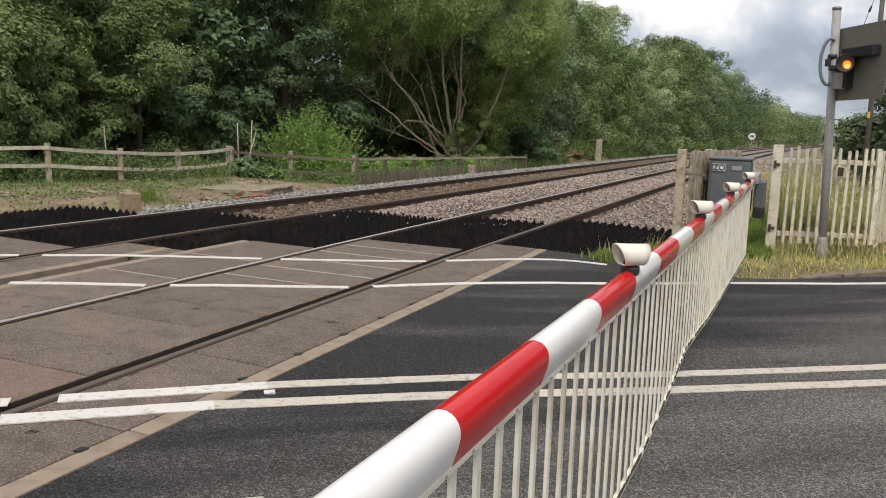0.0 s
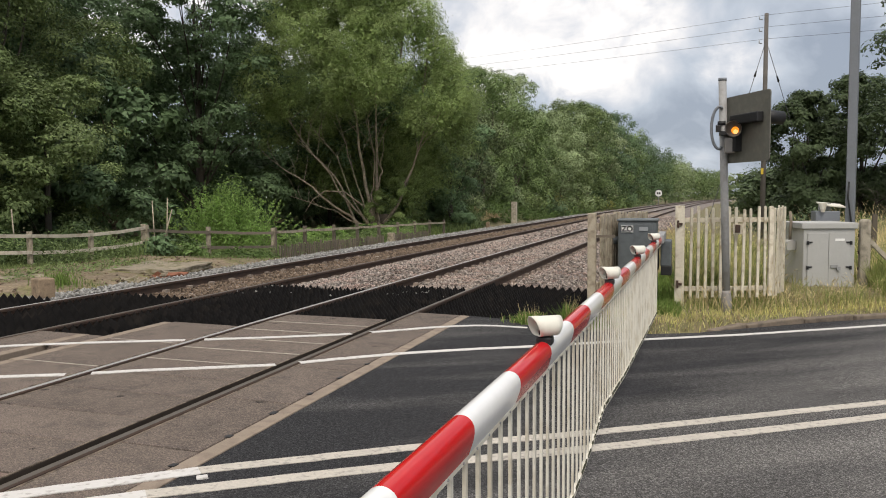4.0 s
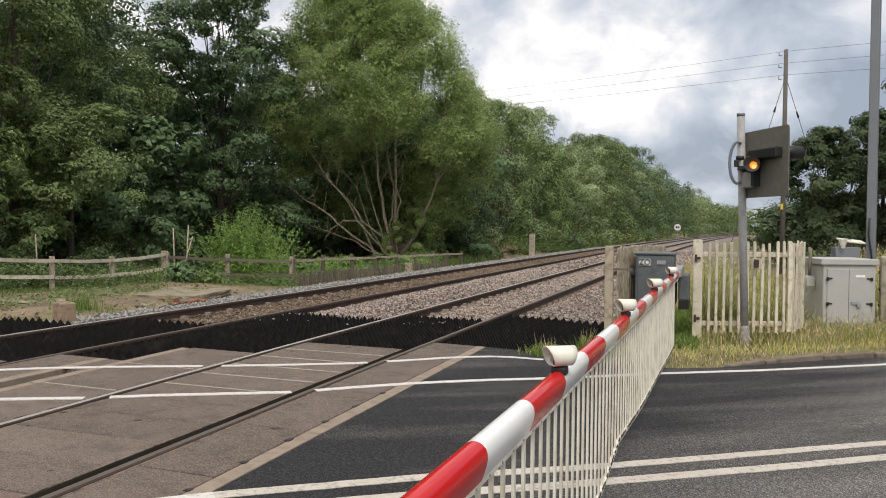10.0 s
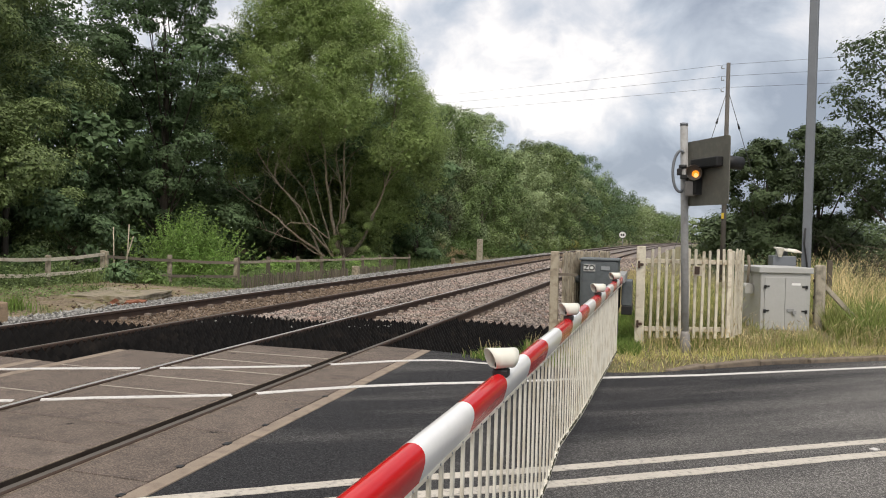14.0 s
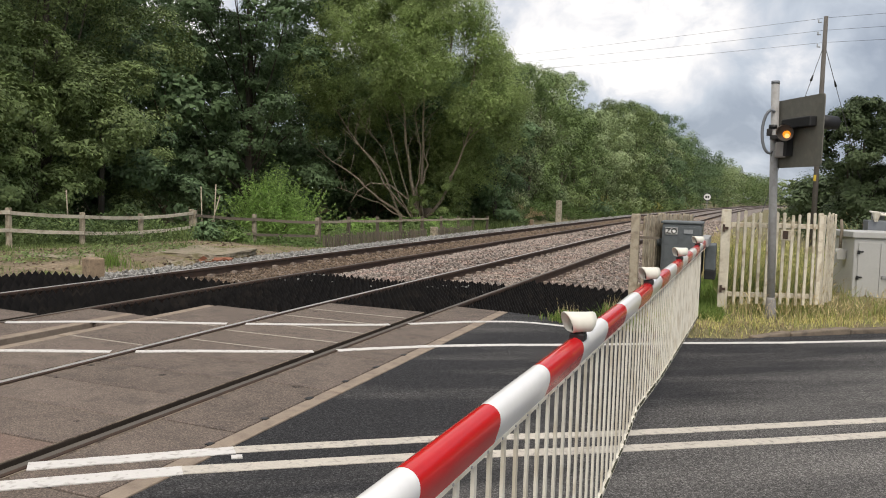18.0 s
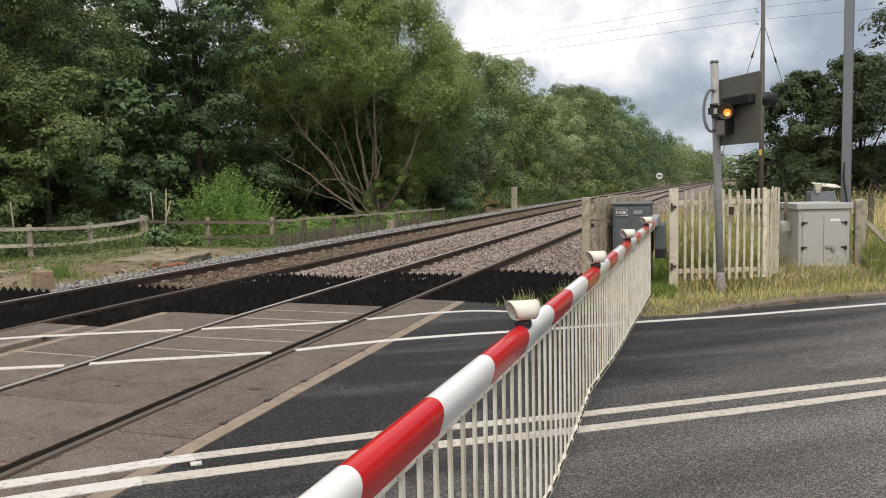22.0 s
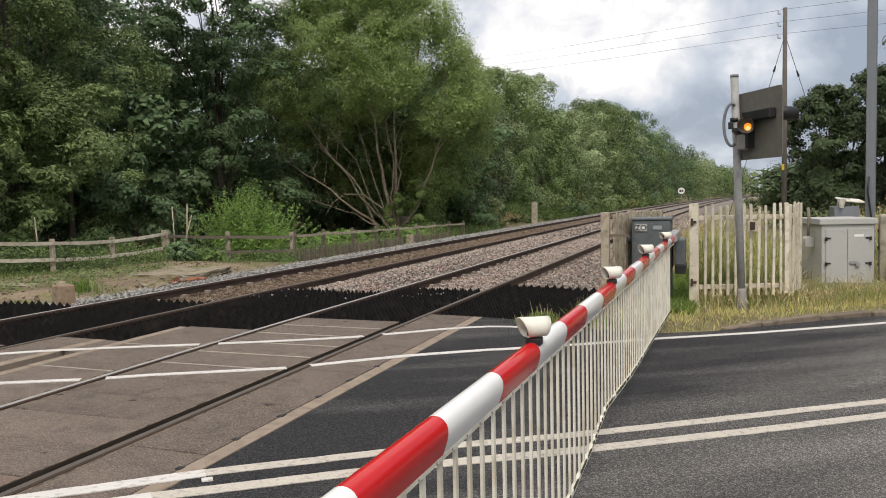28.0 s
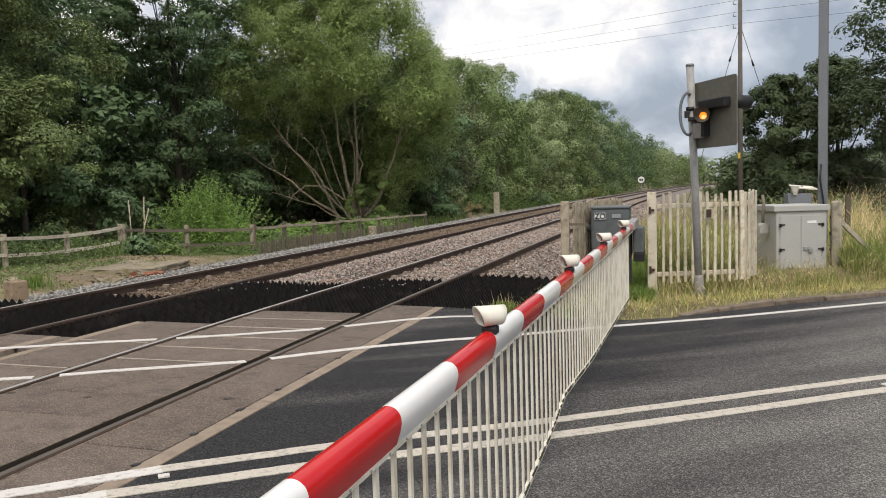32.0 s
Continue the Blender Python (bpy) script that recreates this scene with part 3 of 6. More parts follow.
# ---- ground ----
FAR_EDGE = ((-60, -33.0), (-6, 4.6), (0.7, 10.2), (1.5, 10.15), (2.2, 9.85), (2.95, 9.85), (3.52, 10.2), (3.95, 10.65), (4.32, 10.95), (5.01, 11.55), (5.66, 12.0), (9, 14.4), (14, 17.6), (30, 27), (80, 55))


def along(pts, x):
    for (a, ya), (b, yb) in zip(pts, pts[1:]):
        if x <= b:
            return ya + (yb - ya) * (x - a) / (b - a)
    return pts[-1][1]


def bed_z(s):
    pts = ((-9.4, -0.45), (-7.4, -0.22), (-6.25, -0.01), (-5.35, 0.05), (-4.9, -0.035), (-4.15, -0.055), (-3.4, -0.072), (-3.0, -0.02), (-2.45, 0.025), (-1.9, -0.02), (-1.5, -0.115), (-0.7, -0.13), (0, -0.155), (0.5, -0.13), (1.3, -0.13), (2.1, -0.20), (2.7, -0.36), (4, -0.5))
    return along(pts, s)


def ground_z(x, y):
    s = x - curve(y)
    z = plane_z(s) - 0.16
    if s > 2.0:
        z += 0.22 * smooth(0.02, 0.30, y - along(FAR_EDGE, x) - 0.13) + 0.05 * smooth(0.5, 4, y - along(FAR_EDGE, x))
        if y > 12:
            z -= 0.30 * smooth(3.2, 2.2, s)
    else:
        if s < -6:
            z += -0.12 * smooth(-6, -8, s)
            z += 1.2 * smooth(44, 50, y) * smooth(-8.2, -10.5, s) * smooth(75, 55, y)
        elif y > 8:
            z -= 0.25
    if s < -5.6 and y < 21:
        near = along(((-60, -0.4), (-16, -0.15), (-12, 0.02), (-10, 0.08), (-7, 0.09), (-6.2, 0.0), (-5.55, -0.10)), s)
        z += (near - z) * smooth(21, 16.5, y)
    far = math.hypot(x, y)
    z += 0.05 * noise.noise(Vector((x * 0.35, y * 0.35, 0))) * smooth(6, 16, far)
    return z


def grid_axis(fine_lo, fine_hi, step, far):
    a = list(np.arange(fine_lo, fine_hi + 1e-6, step))
    v, d = fine_hi, step
    while v < far:
        d *= 1.35
        v += d
        a.append(v)
    v, d = fine_lo, step
    while v > -far:
        d *= 1.35
        v -= d
        a.insert(0, v)
    return a


bm = bmesh.new()
gx, gy = grid_axis(-16, 14, 0.33, 1800), grid_axis(4, 40, 0.33, 1800)
gv = [[bm.verts.new((x, y, ground_z(x, y))) for x in gx] for y in gy]
for r0, r1 in zip(gv, gv[1:]):
    for i in range(len(gx) - 1):
        bm.faces.new((r0[i], r0[i + 1], r1[i + 1], r1[i])).smooth = True
tagged(part("ground", bm, M["earth"]), "rough grass and bare earth beside the railway", "ground", kind="structure")

# bare dirt patch between the far track and the fence
bm = bmesh.new()
xs, ys = np.arange(-10.2, -5.5, 0.2), np.arange(4.0, 18.4, 0.2)
vv = [[bm.verts.new((x, y, ground_z(x, y) + 0.05 * smooth(0, 1.0, min(x + 10.2, -5.6 - x, y - 4, 18.3 - y)) - 0.01 + 0.02 * noise.noise(Vector((x * 1.5, y * 1.5, 3))))) for x in xs] for y in ys]
for r0, r1 in zip(vv, vv[1:]):
    for i in range(len(xs) - 1):
        bm.faces.new((r0[i], r0[i + 1], r1[i + 1], r1[i])).smooth = True
tagged(part("dirt_patch", bm, M["dirt"]), "bare gravelly dirt with moss beside the track", "ground", kind="structure")


# ---- road ----
def road_sheet(name, x0, x1, near, label):
    b = bmesh.new()
    xs = list(np.arange(x0, min(x1, 16), 0.25)) + ([16, 20, 26, 34, 44, 60] if x1 > 16 else [x1])
    rows = []
    for x in xs:
        yf = along(FAR_EDGE, x)
        rows.append([b.verts.new((x, yf - near * k / 24, plane_z(x) + 0.002)) for k in range(25)])
    for r0, r1 in zip(rows, rows[1:]):
        for k in range(24):
            b.faces.new((r0[k], r1[k], r1[k + 1], r0[k + 1]))
    bmesh.ops.recalc_face_normals(b, faces=b.faces)
    if b.faces[0].normal.z < 0:
        bmesh.ops.reverse_faces(b, faces=b.faces)
    return tagged(part(name, b, M["asphalt"]), label, "road", kind="structure")


road_sheet("road", 0.767, 60, 17.0, "dark resurfaced asphalt road at the crossing")
road_sheet("road_far_side", -50, -5.62, 14.0, "asphalt road beyond the tracks")


def ribbon(name, pts, width, material, x0, x1, label, lift=0.006):
    """A painted line between two x along a bent line."""
    b = bmesh.new()
    xs = list(np.arange(x0, min(x1, 9.0), 0.08)) + list(np.arange(9.0, x1, 0.5)) * (x1 > 9.0) + [x1]
    top = []
    for x in xs:
        y, d = along(pts, x), (along(pts, x + 0.2) - along(pts, x - 0.2)) / 0.4
        t = Vector((1, d, 0)).normalized()
        nrm = Vector((-t.y, t.x, 0)) * width / 2
        wob = 0.007 * noise.noise(Vector((x * 9, y * 9, 1)))
        row = []
        for sg in (1, -1):
            p = Vector((x, y, 0)) + nrm * sg + nrm.normalized() * wob
            row.append((b.verts.new((p.x, p.y, plane_z(p.x) + lift)), b.verts.new((p.x, p.y, plane_z(p.x) + lift - 0.006))))
        top.append(row)
    for r0, r1 in zip(top, top[1:]):
        b.faces.new((r0[0][0], r0[1][0], r1[1][0], r1[0][0]))
        b.faces.new((r0[0][1], r0[0][0], r1[0][0], r1[0][1]))
        b.faces.new((r0[1][0], r0[1][1], r1[1][1], r1[1][0]))
    return tagged(part(name, b, material), label, "road marking", kind="structure")


LINE_A = ((-9, 2.3), (-4.9, 5.2), (-3.64, 6.13), (-2.84, 6.79), (-2.33, 7.12), (-1.845, 7.40), (-1.39, 7.66), (-0.84, 7.97), (-0.21, 8.36), (0.16, 8.72), (0.6, 9.20), (0.81, 9.37), (1.0, 9.52), (1.23, 9.62), (1.62, 9.66))
LINE_B = ((-9, 0.9), (-2.57, 5.27), (-2.14, 5.56), (-1.57, 5.88), (-1.07, 6.22), (-0.57, 6.50), (-0.06, 6.80), (0.31, 7.21), (0.7, 7.60), (1.31, 8.14), (1.78, 8.50), (2.89, 9.45), (5.8, 11.56), (9, 13.85), (14, 17.0), (30, 26.3), (60, 42))
CEN_U = ((-9, -4.3), (-0.14, 3.33), (0.85, 4.26), (1.75, 5.03), (2.81, 5.80), (4.10, 6.80), (4.95, 7.40), (8, 9.45), (14, 13.2), (30, 22.5), (60, 38))
CEN_L = ((-9, -4.7), (0.05, 3.17), (0.76, 3.83), (1.74, 4.65), (2.80, 5.43), (4.07, 6.39), (4.92, 7.01), (8, 9.05), (14, 12.8), (30, 22.1), (60, 37.6))
for pts, name, cuts in ((LINE_A, "walkway_line", ((-5.55, -4.99), (-4.82, -3.50), (-3.34, -1.575), (-1.41, -0.11))), (LINE_B, "edge_line", ((-5.55, -4.99), (-4.82, -3.50), (-3.34, -2.72), (-2.50, -1.575), (-1.41, -0.11)))):
    for a, b_ in cuts:
        ribbon(name, pts, 0.088, M["white_line"], a, b_, "white painted line across the crossing panels")
ribbon("walkway_line", LINE_A, 0.085, M["white_line"], 0.05, 1.60, "white painted line curving to the verge")
ribbon("edge_line", LINE_B, 0.09, M["white_line"], 0.05, 58, "white painted line along the road edge")
ribbon("centre_line", CEN_U, 0.115, M["white_line"], -1.40, -0.11, "fresh white centre line on the crossing")
ribbon("centre_line", CEN_L, 0.125, M["white_line"], -1.40, -0.11, "fresh white centre line on the crossing")
ribbon("centre_line", CEN_U, 0.115, M["white_line"], 0.05, 0.81, "fresh white centre line on the crossing")
ribbon("centre_line", CEN_L, 0.125, M["white_line"], 0.05, 0.76, "fresh white centre line on the crossing")
ribbon("centre_line", CEN_U, 0.105, M["cream_line"], 0.81, 58, "worn cream double centre line")
ribbon("centre_line", CEN_L, 0.115, M["cream_line"], 0.76, 58, "worn cream double centre line")
for x, y in ((0.885, 4.135), (5.12, 7.28)):
    st = thing("road_stud", x, y, plane_z(x), 38, "pale reflective road stud between the centre lines", "road stud", "road studs")
    part("body", newbox(-0.030, 0.030, -0.026, 0.026, -0.01, 0.011, bev=0.004), M["white_line"], st)

# ---- kerb ----
kerb = thing("kerb", 4.3, 10.95, 0.0, 0, "worn brown stone kerb along the verge", "kerb", kind="structure")
KERB = ((3.62, 10.28), (3.95, 10.68), (4.32, 10.98), (5.01, 11.57), (5.66, 12.02), (9, 14.42), (14, 17.62), (30, 27.02))
kx, n_k = 3.70, 0
while kx < 24:
    y0 = along(KERB, kx)
    d = (along(KERB, kx + 0.2) - along(KERB, kx - 0.1)) / 0.3
    ang = math.atan2(d, 1)
    ln = 0.90 if n_k else 0.62
    drop = 0.050 + (0.045, 0.02, 0.0)[min(n_k, 2)]
    kb = newbox(0.004, ln - 0.006, -0.005, 0.125, -0.2, 0.105, bev=0.014)
    ks = part("kerb_stone", kb, M["kerb"], kerb)
    ks.matrix_local = kerb.matrix_world.inverted() @ pose(kx, y0, plane_z(kx) - drop + RNG.normal(0, 0.003), 0, -2.5 if n_k < 2 else 0, math.degrees(ang))
    kx += ln * math.cos(ang)
    n_k += 1


# ---- railway ----
def rail_path(s0, z0, y0=-6.0, y1=420.0):
    ys = list(np.arange(y0, 30, 1.5)) + list(np.arange(30, 120, 4.0)) + list(np.arange(120, y1, 12.0))
    return [(s0 + curve(y), y, z0) for y in ys]


RAIL = ((-0.070, -0.159), (0.070, -0.159), (0.070, -0.148), (0.012, -0.132), (0.010, -0.050), (0.033, -0.038), (0.035, -0.008), (0.027, 0.0), (-0.027, 0.0), (-0.035, -0.008), (-0.033, -0.038), (-0.010, -0.050), (-0.012, -0.132), (-0.070, -0.148))
TRACKS = ((0.0, 0.022, -1.505, 0.038), (-3.4, 0.075, -4.905, 0.115))
sl_me = None
for n_t, (sa, za, sb, zb) in enumerate(TRACKS):
    tr = thing(f"track_{n_t + 1}", sa, 8, 0, 0, "rusty running rails on ballasted concrete sleepers", "railway track", "railway tracks", "structure")
    inv = tr.matrix_world.inverted()
    for s, z in ((sa, za), (sb, zb)):
        r = part("rail", sweep(bmesh.new(), RAIL, rail_path(s, z)), M["rust"], tr)
        r.matrix_local = inv
        w = part("running_band", sweep(bmesh.new(), ((-0.024, -0.001), (0.024, -0.001), (0.022, 0.0025), (-0.022, 0.0025)), rail_path(s, z)), M["steel" if s in (-1.505, -4.905) else "steel_brown"], r, "worn running band")
    if sl_me is None:
        b = newbox(-1.26, 1.26, -0.13, 0.13, -0.2, 0.0, bev=0.02)
        for sx in (-0.7525, 0.7525):
            for dx in (-0.10, 0.10):
                box(b, sx + dx - 0.035, sx + dx + 0.035, -0.055, 0.055, -0.01, 0.05)
        sl = part("sleeper", b, M["sleeper"], tr)
        sl_me = sl.data
        bpy.data.objects.remove(sl)
    y = 8.4
    while y < 78:
        sc = (sa + sb) / 2 + curve(y)
        shared("sleeper", sl_me, tr, inv @ pose(sc, y, (za + zb) / 2 - 0.150, 0, 1.45, -math.degrees(math.atan(0.012 + 0.00036 * max(0, y - 9)))))
        y += 0.65

bm = bmesh.new()
prof = list(np.arange(-7.9, 2.75, 0.18))
rows = []
for y in list(np.arange(6.4, 42, 0.3)) + list(np.arange(42, 120, 1.5)) + list(np.arange(120, 420, 10)):
    rows.append([bm.verts.new((s + curve(y), y, bed_z(s) - (0.03 if y < 40 else 0.0) - 0.16 * (y < (13.8 if s > 0 else 13.0 if s > -1.5 else 12.5 if s > -3.4 else 10.6 if s > -4.95 else 9.5)) + 0.03 * noise.noise(Vector((s * 1.7, y * 1.7, 0))))) for s in prof])
for r0, r1 in zip(rows, rows[1:]):
    for i in range(len(prof) - 1):
        bm.faces.new((r0[i], r0[i + 1], r1[i + 1], r1[i])).smooth = True
tagged(part("ballast_bed", bm, M["ballast"]), "pinkish grey ballast bed under the tracks", "ballast", kind="structure")

STONE_T = ((0, 2, 4), (2, 1, 4), (1, 3, 4), (3, 0, 4), (2, 0, 5), (1, 2, 5), (3, 1, 5), (0, 3, 5))


def stones(name, n, s0, s1, y0, y1, material, label, size=0.026, grow=0.0, zf=None):
    s, y = RNG.uniform(s0, s1, n), y0 + (y1 - y0) * RNG.random(n) ** 1.25
    x = s + np.array([curve(v) for v in y])
    zf = zf or (lambda a, b_, c: bed_z(a))
    z = np.array([zf(a, b_, c) for a, b_, c in zip(s, x, y)]) + RNG.uniform(-0.012, 0.022, n)
    rad = (size * RNG.uniform(0.55, 1.5, n) * (1 + grow * (y - y0) / (y1 - y0)))[:, None, None]
    octa = np.array(((1, 0, 0), (-1, 0, 0), (0, 1, 0), (0, -1, 0), (0, 0, 1), (0, 0, -1)), float)[None]
    v = octa * RNG.uniform(0.55, 1.25, (n, 6, 1)) + RNG.normal(0, 0.22, (n, 6, 3))
    a = RNG.uniform(0, 6.28, n)
    c, sn = np.cos(a)[:, None], np.sin(a)[:, None]
    v = np.stack([v[..., 0] * c - v[..., 1] * sn, v[..., 0] * sn + v[..., 1] * c, v[..., 2] * 0.75], -1)
    v = v * rad + np.stack([x, y, z], 1)[:, None]
    return tagged(solids(name, v, STONE_T, material), label, "ballast", kind="stuff")


stones("ballast_stones", 11500, -3.35, -1.55, 12.4, 30, M["stone"], "loose pink and grey ballast stones between the tracks", 0.0235, grow=0.6)
stones("ballast_stones", 9500, -1.46, -0.05, 12.9, 30, M["stone"], "loose grey ballast stones in the track", 0.022, grow=0.6)
stones("ballast_stones", 7500, 0.05, 2.5, 13.7, 30, M["stone"], "loose brown ballast stones beside the rail", 0.0235, grow=0.6)
stones("ballast_stones", 8500, -4.85, -3.45, 10.6, 30, M["stone_brown"], "loose rust-stained ballast stones in the far track", 0.024, grow=0.5)
stones("shoulder_stones", 9500, -6.45, -4.95, 9.5, 36, M["stone_grey"], "fresh light grey stones on the ballast shoulder", 0.029, grow=0.5)

# ---- trespass guards of black rubber points ----
PYR = ((0, 1, 4), (1, 2, 4), (2, 3, 4), (3, 0, 4))


def guard(s0, s1, y0, y1, label, step=0.128, high=0.13, top=0.02):
    g = thing("trespass_guard", (s0 + s1) / 2 + curve((y0 + y1) / 2), (y0 + y1) / 2, -0.12, 0, label, "trespass guard", "trespass guards")
    inv = g.matrix_world.inverted()
    nx = max(1, round((s1 - s0) / step))
    ny = max(1, round((y1 - y0) / step))
    dx, dy = (s1 - s0) / nx, (y1 - y0) / ny
    for j0 in range(0, ny, 5):
        cells = []
        for j in range(j0, min(ny, j0 + 5)):
            for i in range(nx):
                s, y = s0 + i * dx, y0 + j * dy
                x = s + curve(y)
                z1 = plane_z(s + dx / 2) + top + RNG.normal(0, 0.005)
                cells.append(((x, y, z1 - high), (x + dx, y, z1 - high), (x + dx, y + dy, z1 - high), (x, y + dy, z1 - high), (x + dx / 2 + RNG.normal(0, 0.004), y + dy / 2 + RNG.normal(0, 0.004), z1)))
        p = solids("point_panel", np.array(cells), PYR, M["rubber"], g)
        p.matrix_local = inv
    zg = plane_z((s0 + s1) / 2)
    sb = newbox(s0 + curve(y0), s1 + curve(y0), y0, y1, zg - 0.18, zg - 0.10)
    q = part("base_board", sb, M["rubber"], g)
    q.matrix_local = inv
    return g


guard(-1.42, -0.09, 9.53, 13.1, "black rubber pyramid guard panels between the rails")
guard(0.09, 2.05, 10.32, 13.9, "black rubber pyramid guard panels beside the near rail")
guard(-3.32, -1.60, 8.60, 12.5, "black rubber pyramid guard panels between the tracks", top=0.01)
guard(-3.32, -2.52, 7.55, 8.56, "short black rubber pyramid guard beside the deck", top=0.01)
guard(-4.82, -3.49, 6.97, 10.6, "black rubber pyramid guard panels in the far track", top=0.005)
guard(-6.40, -5.01, 6.30, 9.5, "black rubber pyramid guard panels beyond the far rail", top=0.05)

stones("strewn_stones", 16, -3.25, -1.65, 11.2, 12.5, M["stone_grey"], "stray ballast stones strewn on the guard", 0.016, zf=lambda s, x, y: plane_z(s) + 0.004)
stones("strewn_stones", 14, -1.40, -0.1, 11.6, 13.1, M["stone_grey"], "stray ballast stones strewn on the guard", 0.016, zf=lambda s, x, y: plane_z(s) + 0.004)

# ---- crossing deck ----
deck = thing("crossing_deck", 0, 5, 0, 0, "grey-brown concrete level crossing panels between the rails", "level crossing", kind="structure")
dinv = deck.matrix_world.inverted()
bm = bmesh.new()
rows = []
for s in (-5.60, -4.95, -3.45, -1.55, 0.0, 0.80):
    rows.append([bm.verts.new((s, y, plane_z(s) - 0.115)) for y in (-6.0, 7.2 if s < -3 else 8.5 if s < -1.5 else 9.5 if s < 0 else 10.15)])
for r0, r1 in zip(rows, rows[1:]):
    bm.faces.new((r0[0], r1[0], r1[1], r0[1]))
part("flangeway_bed", bm, M["groove"], deck).matrix_local = dinv


def panels(x0, x1, top_y, length, material, low=-5.0, gap=0.013, name="panel", thick=0.12, first=None):
    """A row of deck panels from its far end towards the viewer."""
    me, y = None, top_y
    k = 0
    while y > low:
        ln = first if (first and k == 0) else length
        if me is None or (first and k == 1):
            me = bpy.data.meshes.new(name)
            b = newbox(-(x1 - x0) / 2, (x1 - x0) / 2, -ln / 2 + gap / 2, ln / 2 - gap / 2, -thick, 0, bev=0.006)
            b.to_mesh(me)
            b.free()
            me.materials.append(material)
        xc = (x0 + x1) / 2
        tilt = -math.degrees(math.atan((plane_z(x1) - plane_z(x0)) / (x1 - x0)))
        shared(name, me, deck, dinv @ pose(xc, y - ln / 2, (plane_z(x0) + plane_z(x1)) / 2 + RNG.normal(0, 0.0012), 0, tilt, 0))
        y -= ln
        k += 1


panels(-1.395, -0.112, 9.53, 0.567, M["panel"], low=4.1)
panels(-1.395, -0.112, 3.86, 0.567, M["panel_red"], low=3.4)
panels(-1.395, -0.112, 3.293, 0.567, M["panel"])
panels(0.074, 0.622, 10.22, 1.143, M["panel"])
panels(0.630, 0.750, 10.22, 2.28, M["strip"], name="edge_beam")
panels(-2.385, -1.556, 8.53, 1.143, M["panel"])
panels(-2.50, -2.389, 8.48, 2.28, M["strip"], name="edge_beam")
panels(-3.325, -2.835, 7.50, 1.143, M["panel"])
panels(-2.83, -2.71, 7.50, 2.28, M["strip"], name="edge_beam")
panels(-4.80, -3.51, 6.93, 0.567, M["panel"])
panels(-5.60, -4.975, 6.25, 1.143, M["panel"])
panels(-2.706, -2.504, 7.48, 0.62, M["panel"], low=6.9, name="infill")
for xa, xb in ((-0.110, -0.060), (-3.505, -3.465)):     # dark strips added low in the open flangeways to read as shaded gaps
    b = sweep(bmesh.new(), [(xa, -0.12), (xb, -0.12), (xb, -0.075), (xa, -0.055)], [(0, v, plane_z(xb)) for v in (-6.0, 3.0, 6.9 if xa < -3 else 9.5)])
    part("rubber_insert", b, M["groove"], deck, "dark strip added in the flangeway gap").matrix_local = dinv
for xa, y1 in ((-0.1105, 9.5), (-1.5545, 8.5), (-3.5085, 6.9)):       # dark check plates on the flangeway sides of the panels
    b = newbox(xa, xa + 0.008, -5.0, y1, -0.115, -0.004)
    for v in b.verts:
        v.co.z += plane_z(xa)
    part("check_plate", b, M["plate_dark"], deck, "dark grimy flangeway plate").matrix_local = dinv
for xa, y1 in ((0.066, 10.2), (-0.118, 9.5), (-1.403, 9.5), (-1.556, 8.5), (-2.834, 7.48), (-3.332, 7.48)):     # worn steel angles along the panel edges
    b = newbox(xa, xa + 0.008, -5.0, y1, -0.05, 0.0015)
    for v in b.verts:
        v.co.z += plane_z(v.co.x)
    part("edge_angle", b, M["edge_steel"], deck, "worn tan steel edge angle").matrix_local = dinv
# joint sealant, pale towards the far end
bm = bmesh.new()
for y in [9.53 - 0.567 * k for k in range(1, 6)]:
    box(bm, -1.39, -0.12, y - 0.011, y + 0.011, -0.02, 0.0)
for y in [8.53 - 1.143 * k for k in range(1, 3)]:
    box(bm, -2.38, -1.56, y - 0.008, y + 0.008, -0.02, 0.0)
for v in bm.verts:
    v.co.z += plane_z(v.co.x) + 0.003
part("joint_sealant", bm, M["joint"], deck, "pale joint sealant").matrix_local = dinv
bm = bmesh.new()
for k in range(12):                     # lifting eyes along the near edge beam
    y = 7.1 - 0.57 * k
    dy = RNG.uniform(0.022, 0.038)
    box(bm, 0.605, 0.612 + RNG.uniform(0.025, 0.045), y - dy, y + dy, -0.02, plane_z(0.63) + 0.005)
part("lifting_slot", bm, M["black"], deck, "dark lifting slots").matrix_local = dinv


# ---- barrier ----
def boom_x(y):
    return 2.847 + 0.0250 * (y - 3.525)


def boom_top(y):
    return 0.945 + 0.0052 * (y - 2.0)


barrier = thing("crossing_barrier", 2.7, 12.4, -0.1, 0, "red and white crossing barrier, lowered, with hanging white skirt", "barrier")
binv = barrier.matrix_world.inverted()


def bpart(name, b, material, parent=barrier, label=""):
    o = part(name, b, material, parent, label)
    if parent is barrier:
        o.matrix_local = binv
    return o


